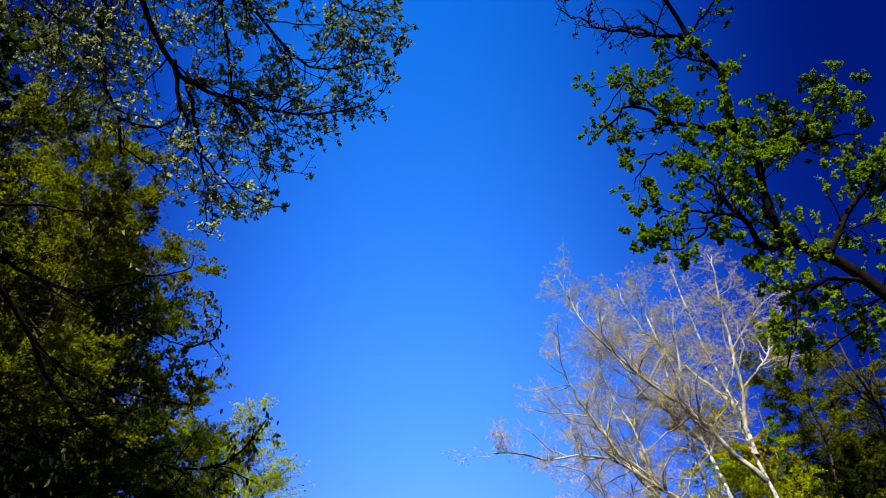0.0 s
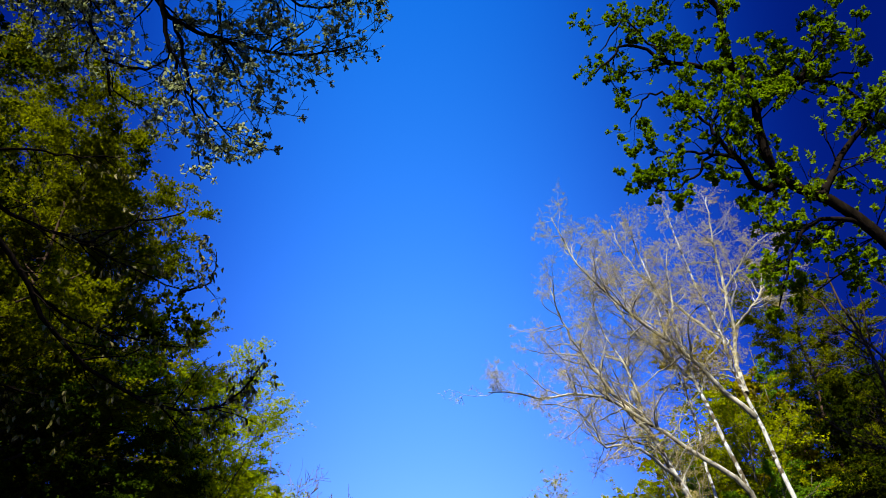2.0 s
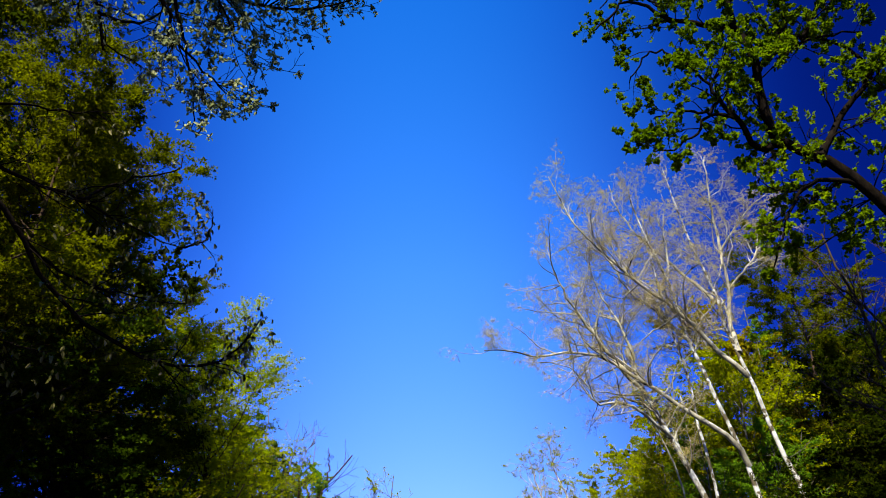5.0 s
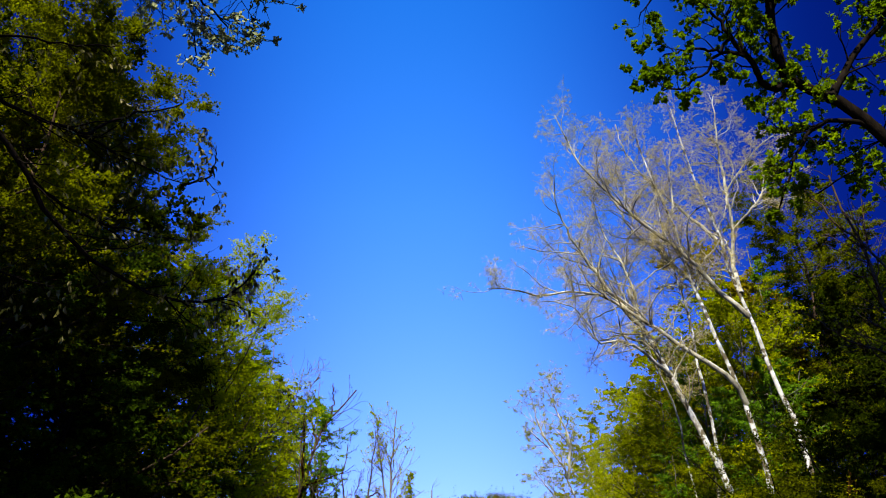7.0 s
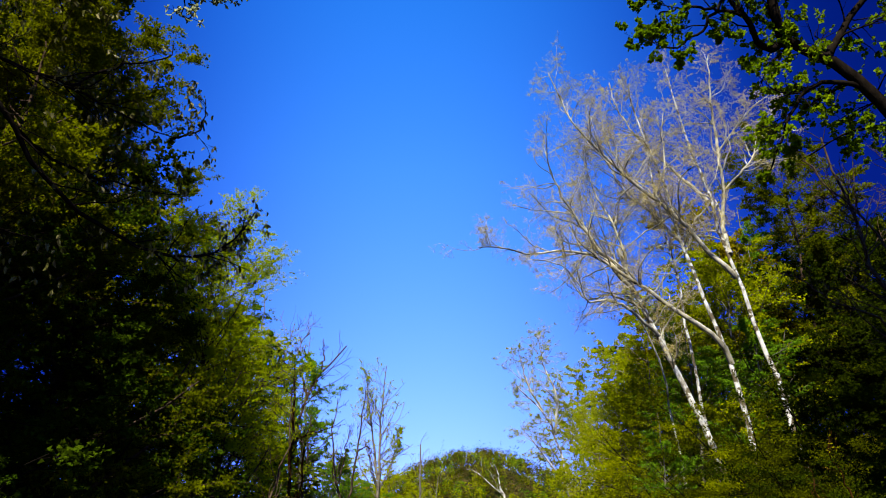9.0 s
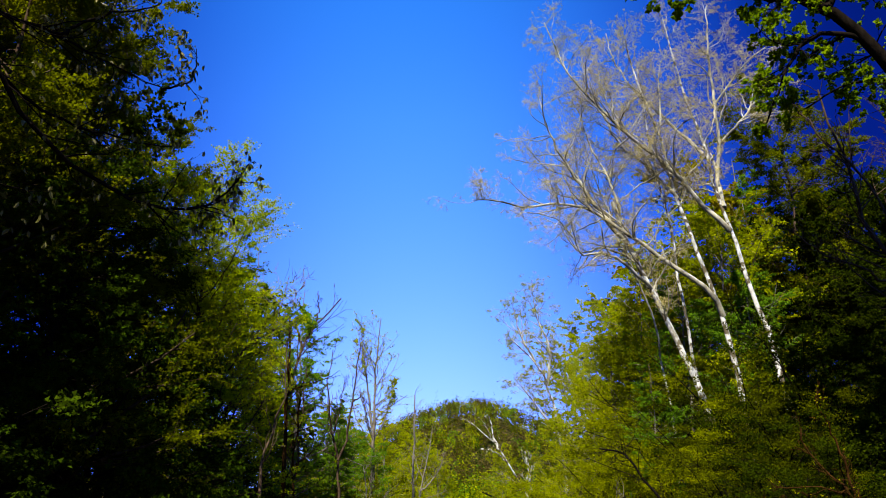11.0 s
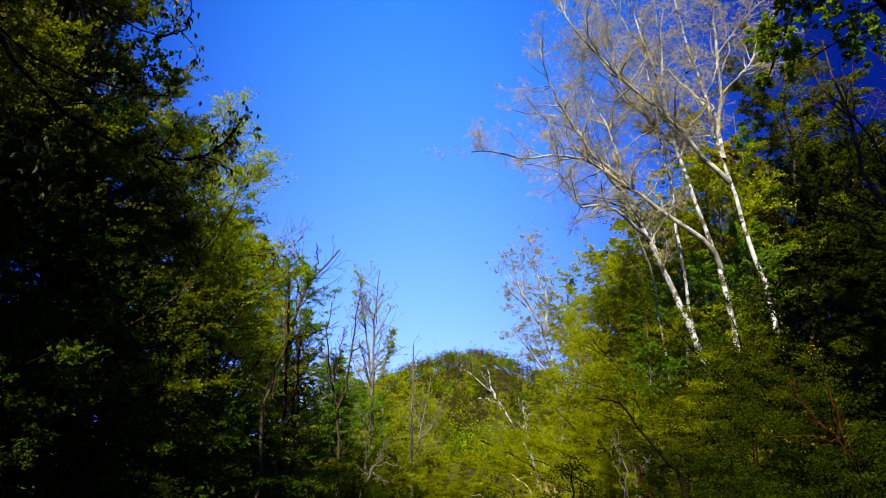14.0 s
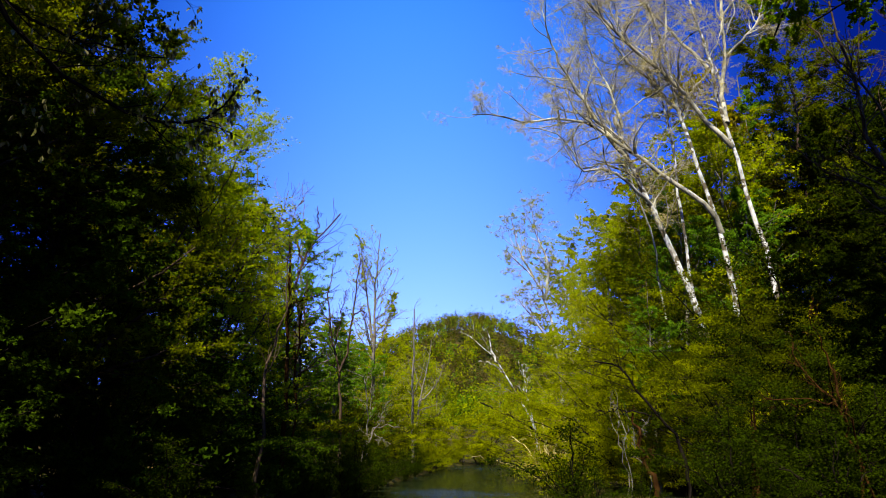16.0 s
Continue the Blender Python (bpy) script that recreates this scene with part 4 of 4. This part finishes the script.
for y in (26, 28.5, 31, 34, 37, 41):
    copies(low_shaded, [(float(creek_x(y)) - float(creek_half(y)) - 0.7, y, spots.uniform(0.8, 1.2), spots.uniform(0, 360))])
rt = leafy_tree(45, "leafy_tree", "tree in thin yellow spring leaf", 15, 4.2, LEAF_YELLOW, BARK_GREY, (9.8, 42.0), 0.10, 13, (0.065, 0.105), counts=(38, 10, 5), inner=15)
copies(rt, [(7.9, 36.6, 0.74, 20), (10.8, 41.0, 1.0, 160), (9.3, 35.5, 0.78, 250), (9.0, 54, 1.1, 200), (17, 42, 1.1, 300), (10.6, 37.5, 1.05, 75), (13.8, 39.5, 1.25, 190), (13.2, 35.0, 1.15, 20), (8.9, 45, 0.8, 290), (7.5, 40, 0.62, 130), (6.6, 44.5, 0.55, 20), (-8.5, 66, 0.8, 30), (-7, 84, 0.8, 150), (-12, 76, 0.9, 250), (13, 66, 1.0, 10), (-5, 100, 0.8, 290), (-1, 118, 0.9, 33), (-5.4, 72, 0.88, 200), (-3.6, 95, 0.9, 100), (9.5, 132, 1.0, 140)])
ru = leafy_tree(47, "leafy_tree", "tree with rusty opening buds", 13, 3.6, LEAF_RUST, BARK_GREY, (12.5, 44.0), 0.2, 7, (0.08, 0.14), counts=(30, 9, 5))
copies(ru, [(16.2, 38.5, 1.45, 210), (13.6, 40.5, 1.5, 30), (12.6, 36, 0.95, 90), (18, 46, 1.2, 200), (-9.5, 92, 0.9, 40)])


# ---- bare and half-dead trees ----
def bare_tree(seed, label, stems, bark, leaf=None, per=1.0, count=9, size=(0.08, 0.14)):
    rng = np.random.default_rng(seed)
    x, y = stems[0][0][0][:2]
    tree = thing("bare_tree", (x, y, on_ground(x, y)), label, "tree")
    made = [stem(rng, p, a, b, 14, 0.05) for p, a, b in stems]
    for k, (p, r) in enumerate(made):
        wood_part("trunk" if k == 0 else "limb", [(p[None], r[None], 7)], bark, tree)
    P, R = stack(made)
    b1 = sprout(rng, P, R, count, 0.4, 1.0, (25, 60), (0.10, 0.28), 6, 0.18, 0.08, 0.5, 0.016)
    b2 = sprout(rng, *b1, 4, 0.2, 1.0, (25, 60), (0.3, 0.6), 4, 0.2, 0.05, 0.6, 0.016)
    wood_part("twig_crown", [(*b1, 4), (b2[0], np.maximum(b2[1], 0.008), 3)], bark, tree)
    if leaf:
        leaf_part("foliage", leaves_on(rng, b2[0], per, size, 0.2), leaf, tree)
    return tree


bare_tree(51, "dead grey tree with crooked broken limbs", [
    ([(-7.8, 41.2, 0.6), (-8.2, 41.2, 6.0), (-8.3, 42.2, 9.5), (-8.0, 43.3, 12.0), (-7.5, 44.4, 13.8), (-6.3, 45.6, 15.7)], 0.14, 0.04),
    ([(-8.0, 43.3, 12.0), (-8.4, 43.2, 13.6), (-8.3, 43.2, 14.8)], 0.08, 0.03),
    ([(-7.5, 44.4, 13.8), (-7.4, 44.4, 14.8), (-7.5, 44.4, 15.9)], 0.06, 0.02),
    ([(-7.6, 41.4, 0.6), (-7.6, 41.6, 6.0), (-7.5, 42.0, 9.0), (-7.7, 42.6, 11.0)], 0.09, 0.03)], BARK_BROWN)
bare_tree(52, "dark dead tree that forks low into thin tops", [
    ([(-5.3, 41.6, 0.5), (-5.5, 41.6, 5.8), (-5.9, 41.6, 7.5), (-6.2, 41.5, 9.4), (-6.0, 41.6, 11.6)], 0.11, 0.02),
    ([(-5.5, 41.6, 5.8), (-5.0, 41.7, 7.6), (-4.9, 41.7, 8.8), (-4.7, 41.7, 10.7), (-4.5, 41.8, 12.3)], 0.075, 0.02),
    ([(-4.9, 41.7, 8.7), (-4.4, 41.8, 9.1), (-3.9, 41.8, 8.5)], 0.05, 0.02),
    ([(-5.8, 41.6, 7.2), (-5.5, 41.6, 8.8), (-5.3, 41.6, 10.2)], 0.04, 0.015)], BARK_BROWN, count=20)
bare_tree(53, "thin upright tree with a few yellow-green leaves", [
    ([(-5.2, 59.8, 0.5), (-5.3, 59.8, 9.2), (-5.3, 59.8, 12.8), (-5.1, 59.8, 15.5), (-5.0, 59.8, 18.5)], 0.20, 0.03),
    ([(-5.4, 59.8, 9.9), (-6.1, 59.7, 14.5), (-6.4, 59.7, 16.8), (-6.6, 59.6, 18.2)], 0.10, 0.02),
    ([(-5.3, 59.8, 9.0), (-4.4, 59.8, 11.0), (-3.9, 59.8, 13.5)], 0.07, 0.02)], BARK_GREY, LEAF_LIME, 8.0, 40, (0.10, 0.17))
bare_tree(54, "thin dead trunk with a broken top", [([(-2.5, 66.0, 0.5), (-2.5, 66.0, 9.1), (-2.4, 66.0, 13.6)], 0.15, 0.05)], BARK_GREY, count=9)
bare_tree(55, "pale dead tree leaning over the creek", [
    ([(8.2, 63.6, 0.8), (6.9, 63.7, 4.5), (5.5, 63.8, 7.0), (4.4, 63.9, 8.8), (3.1, 63.9, 10.0), (1.9, 64.0, 11.2)], 0.12, 0.03),
    ([(4.4, 63.9, 8.8), (3.9, 63.9, 10.2), (3.6, 63.9, 11.6)], 0.09, 0.03),
    ([(5.0, 63.8, 7.8), (4.0, 63.9, 8.6), (2.9, 63.9, 8.9)], 0.08, 0.02)], BARK_WHITE, count=7)
bare_tree(56, "slim pale trunk standing at the water", [
    ([(5.8, 47.7, 0.4), (5.6, 47.7, 2.0), (5.3, 47.7, 3.7), (5.0, 47.7, 5.3), (4.9, 47.8, 6.6)], 0.09, 0.02)], BARK_WHITE, count=9)
sycamore(57, "half-bare pale tree with thin light green leaf", [
    ([(7.6, 49.5, 0.5), (7.3, 49.5, 7.2), (6.6, 49.6, 11.2), (5.8, 49.7, 12.8), (4.4, 49.9, 14.3)], 0.22, 0.04),
    ([(6.6, 49.6, 11.2), (6.9, 49.5, 13.5), (6.2, 49.6, 15.4), (5.9, 49.6, 17.4)], 0.12, 0.02),
    ([(5.9, 49.7, 12.7), (5.0, 49.7, 14.6), (4.6, 49.7, 16.6)], 0.09, 0.02),
    ([(7.2, 49.5, 8.0), (5.8, 49.6, 10.0), (4.6, 49.8, 11.6)], 0.10, 0.02)], 0.75, leaf=LEAF_YELLOW)
bare_tree(58, "dark bare tree behind the shrubs", [
    ([(16.6, 22.5, 0.6), (15.6, 22.8, 6.0), (14.6, 23.0, 9.5), (13.7, 23.2, 11.1), (13.5, 23.4, 13.4), (13.2, 23.6, 16.6)], 0.17, 0.03),
    ([(14.8, 23.0, 8.8), (13.4, 23.0, 9.5), (12.0, 23.0, 10.2), (11.0, 23.0, 11.1)], 0.06, 0.02),
    ([(14.4, 23.0, 10.0), (14.0, 23.2, 12.6), (12.9, 23.4, 14.4), (12.2, 23.6, 16.2)], 0.06, 0.02),
    ([(15.0, 23.0, 8.6), (15.2, 23.0, 11.6), (14.9, 23.2, 15.5)], 0.08, 0.02)], BARK_BROWN, count=26)
bare_tree(59, "tan forked dead tree among the bushes", [
    ([(-2.8, 76.6, 0.4), (-2.4, 76.6, 5.9), (-1.9, 76.6, 8.0), (-1.4, 76.6, 10.3), (-1.1, 76.6, 12.5)], 0.14, 0.03),
    ([(-2.3, 76.6, 6.3), (-0.8, 76.6, 7.9), (0.2, 76.6, 10.0)], 0.08, 0.03),
    ([(-2.0, 76.6, 7.4), (-2.8, 76.6, 9.5), (-2.7, 76.6, 11.3)], 0.06, 0.02)], BARK_GREY, count=16)
bare_tree(60, "reddish leaning stem with one bent limb", [
    ([(9.5, 17.9, 0.6), (9.2, 17.8, 1.4), (8.8, 17.4, 2.5), (8.3, 17.1, 2.7), (6.9, 17.1, 2.9)], 0.032, 0.010),
    ([(8.8, 17.4, 2.5), (8.6, 17.4, 3.6), (8.2, 17.3, 4.8)], 0.035, 0.01)], BARK_RED, LEAF_SHRUB, 2.0, 9, (0.05, 0.08))
bare_tree(61, "dark slender leaning stem over the bank", [
    ([(-4.9, 21.5, 0.4), (-4.9, 21.4, 3.0), (-4.9, 22.0, 4.1), (-4.6, 22.5, 5.6), (-4.7, 22.8, 7.4)], 0.07, 0.015)], BARK_BROWN, LEAF_YELLOW, 2.5, 14, (0.05, 0.09))
bare_tree(62, "reddish-brown trunk standing on the bank", [
    ([(-5.2, 26.4, 0.4), (-5.3, 26.5, 4.4), (-5.4, 27.0, 7.2), (-5.6, 27.4, 9.5)], 0.10, 0.03),
    ([(-4.9, 26.6, 0.4), (-5.0, 26.8, 4.0), (-4.9, 27.0, 6.8)], 0.06, 0.02)], BARK_RED, LEAF_YELLOW, 2.5, 12, (0.06, 0.10))

bare_tree(70, "slim bare tree with reddish twigs", [
    ([(-8.2, 33.0, 0.4), (-8.0, 33.0, 7.0), (-7.4, 33.0, 10.5), (-6.9, 33.0, 12.9)], 0.06, 0.015),
    ([(-7.4, 33.0, 10.5), (-6.7, 33.0, 11.6), (-6.2, 33.0, 12.6)], 0.03, 0.012)], BARK_GREY, count=18)
bare_tree(63, "dark fallen pole leaning out over the creek", [([(6.6, 49.7, 0.6), (6.0, 49.7, 2.6), (4.3, 49.8, 3.8), (3.4, 49.9, 4.2), (2.4, 49.9, 4.7)], 0.10, 0.04)], BARK_SHADED, count=3)
brush = shrub(54, "pile of tan dead brush at the water's edge", 3.0, LEAF_RUST, BARK_TWIG, (5.9, 46.0), 2, (0.03, 0.06), (16, 16, 6), 80, inner=1)
copies(brush, [(5.4, 40.5, 1.3, 30), (6.6, 43.5, 0.8, 120)])


def stump(x, y, height, radius, label):
    """Broken trunk foot: uneven ring of bark with a splintered top."""
    rng = np.random.default_rng(64)
    sides, rings = 14, 7
    a = np.arange(sides) * 2 * np.pi / sides
    V = []
    for k in range(rings):
        h = k / (rings - 1)
        r = radius * (1.35 - 0.75 * h ** 0.5 + 0.08 * rng.normal(size=sides))
        z = height * h * (1 + 0.35 * h * rng.uniform(-1, 1, sides))
        V.append(np.stack([np.cos(a) * r + 0.12 * h, np.sin(a) * r, z], -1))
    V = np.concatenate(V + [np.array([[0.1, 0, height * 0.7]])])
    Q = [[k * sides + j, k * sides + (j + 1) % sides, (k + 1) * sides + (j + 1) % sides, (k + 1) * sides + j] for k in range(rings - 1) for j in range(sides)]
    me = bpy.data.meshes.new("stump")
    top = (rings - 1) * sides
    me.from_pydata([tuple(v) for v in V], [], Q + [[top + j, top + (j + 1) % sides, len(V) - 1] for j in range(sides)])
    me.materials.append(BARK_RED)
    ob = new("stump", me)
    ob.location = (x, y, on_ground(x, y))
    return tagged(ob, label, "stump")


stump(7.87, 20.54, 2.1, 0.10, "splintered reddish snag among the shrubs")
bare_tree(64, "dark crooked stem arching out of the shrubs", [([(6.07, 20.10, 0.40), (6.07, 20.10, 1.56), (5.78, 20.19, 2.18), (5.48, 20.27, 2.60), (5.04, 20.39, 3.25), (4.59, 20.49, 3.77), (3.96, 20.62, 3.93)], 0.06, 0.02), ([(5.5, 20.3, 2.6), (4.7, 20.5, 2.7), (4.2, 20.6, 2.7), (3.9, 20.6, 2.7)], 0.025, 0.01)], BARK_SHADED, LEAF_SHRUB, 3.0, 10, (0.04, 0.07))
bare_tree(65, "cluster of thin pale stems on the bank", [([(4.90, 21.45, 0.40), (4.90, 21.45, 1.12), (4.74, 21.48, 1.85), (4.59, 21.52, 2.59), (4.47, 21.54, 3.19)], 0.018, 0.007), ([(4.98, 21.43, 0.40), (4.98, 21.43, 1.05), (4.84, 21.46, 1.85), (4.80, 21.47, 2.51), (4.70, 21.49, 3.34)], 0.016, 0.006), ([(5.42, 21.32, 0.40), (5.42, 21.32, 0.98), (5.19, 21.38, 1.70), (5.06, 21.41, 2.36), (4.95, 21.44, 2.96)], 0.015, 0.006)], BARK_GREY, count=6)
bare_tree(66, "reddish leaning trunk at the foot of the shrubs", [([(5.45, 20.80, 0.40), (5.45, 20.80, 0.83), (5.20, 20.86, 1.49), (5.07, 20.89, 2.13), (4.96, 20.92, 2.63)], 0.09, 0.03), ([(5.2, 20.9, 1.5), (5.4, 20.8, 1.6), (5.3, 20.8, 1.8)], 0.03, 0.01)], BARK_RED, count=5)
bare_tree(67, "reddish-brown tree bending over the bank", [([(9.64, 18.66, 0.40), (9.64, 18.66, 0.82), (9.57, 18.69, 1.57), (9.47, 18.74, 2.34), (9.32, 18.82, 2.80), (9.03, 18.96, 3.14), (8.74, 19.09, 3.63), (8.58, 19.17, 4.40)], 0.042, 0.015), ([(9.5, 18.7, 2.3), (9.4, 18.8, 3.0), (9.4, 18.8, 3.7)], 0.02, 0.008)], BARK_RED, LEAF_OLIVE, 4.0, 12, (0.04, 0.07))
bare_tree(68, "tan dead branch bent down to the water", [([(-4.22, 41.79, 0.40), (-4.22, 41.79, 1.70), (-3.80, 41.83, 2.27), (-3.61, 41.84, 2.90), (-2.79, 41.91, 3.05), (-2.34, 41.93, 2.90)], 0.05, 0.015), ([(-3.8, 41.8, 2.3), (-3.3, 41.9, 3.4), (-3.0, 41.9, 4.2)], 0.03, 0.01), ([(-3.6, 41.9, 2.6), (-3.1, 41.9, 2.3), (-2.8, 41.9, 2.0)], 0.03, 0.01)], BARK_GREY, count=12)
bare_tree(69, "pale arched dead limb in the bushes", [([(-4.36, 45.79, 0.40), (-4.36, 45.79, 4.22), (-4.45, 45.78, 4.86), (-4.53, 45.78, 5.51), (-4.73, 45.76, 5.99), (-5.55, 45.66, 6.31)], 0.06, 0.02), ([(-4.5, 45.8, 5.5), (-4.2, 45.8, 6.2), (-3.9, 45.8, 6.5)], 0.03, 0.01)], BARK_GREY, count=9)

# ---- far woods on the hill ----
def far_woods(seed, label, leaf, count, band, conical=False, crown=(2.6, 6.0), per=70, sector=(-12, 15)):
    rng = np.random.default_rng(seed)
    VV, QQ, base = [], [], 0
    az = np.radians(rng.uniform(*sector, count)); d = np.sqrt(rng.uniform(band[0] ** 2, band[1] ** 2, count))
    x, y = np.sin(az) * d, np.cos(az) * d
    keep = np.abs(x - creek_x(y)) > creek_half(y) + 3
    x, y, d = x[keep], y[keep], d[keep]
    N = len(x)
    h = rng.uniform(0.75, 1.25, N)
    idx = np.repeat(np.arange(N), per)
    u = unit(rng.normal(size=(len(idx), 3)))
    rad = rng.uniform(0.55, 1.0, (len(idx), 1))
    if conical:
        t = rng.uniform(0, 1, len(idx)) ** 0.6
        p = np.stack([u[:, 0] * (t + .06) * crown[0], u[:, 1] * (t + .06) * crown[0], (1 - t) * crown[1] * 2 + 1], -1)
    else:
        p = u * rad * np.array([crown[0], crown[0], crown[1] * 0.62]) + UP * crown[1]
    p = p * h[idx][:, None] + np.stack([x, y, ground_z(x, y)], -1)[idx]
    V, Q = leaf_blades(rng, p, rng.normal(size=(len(idx), 3)) + u * 0.6, rng.uniform(0.45, 0.95, len(idx)) * (0.85 if conical else 1.0) * np.clip(d[idx] / 330, 0.4, 1.0), 0.9, tri=True)
    me = np_mesh("far_woods", V, Q)
    me.materials.append(leaf)
    return tagged(new("far_woods", me), label, "trees", kind="stuff")


far_woods(61, "distant yellow-green spring woods on the hillside", LEAF_YELLOW, 700, (140, 460), per=90)
far_woods(62, "distant green woods on the hillside", LEAF_GREEN, 420, (150, 500), per=85)
far_woods(63, "distant olive woods on the hillside", LEAF_OLIVE, 1000, (150, 520), per=95)
far_woods(65, "distant brown budding woods on the hillside", LEAF_HILL, 900, (230, 520), per=110)
far_woods(66, "dark conifers in the side valley below the hill", LEAF_DARK, 45, (170, 330), True, (2.4, 7.5), 110, (0.6, 2.4))
far_woods(64, "distant dark conifers on the hillside", LEAF_DARK, 380, (160, 500), True, (2.4, 7.0), 80)


# ---- low growth on the banks ----
def undergrowth(seed, count):
    rng = np.random.default_rng(seed)
    y = rng.uniform(26, 115, count)
    side = rng.choice([-1, 1], count)
    d = rng.gamma(1.6, 1.5, count) + 0.2
    x = creek_x(y) + side * (creek_half(y) + d)
    keep = noise_field(x, y) > 0.1
    x, y = x[keep], y[keep]
    N = len(x)
    aim = rng.normal(size=(N, 3)) * 0.6 + UP * 0.7
    p = np.stack([x, y, ground_z(x, y) + rng.uniform(0, 0.8, N) ** 2], -1)
    V, Q = leaf_blades(rng, p, aim, rng.uniform(0.04, 0.10, N), 0.4)
    me = np_mesh("undergrowth", V, Q)
    me.materials.append(LEAF_OLIVE)
    tagged(new("undergrowth", me), "low plants and twigs along the water's edge", "plants", kind="stuff")


def noise_field(x, y):
    return np.sin(x * 1.3 + y * 0.7) * np.cos(y * 0.9 - x * 0.4) + 0.5 * np.sin(x * 3.1 - y * 2.3)


undergrowth(71, 26000)
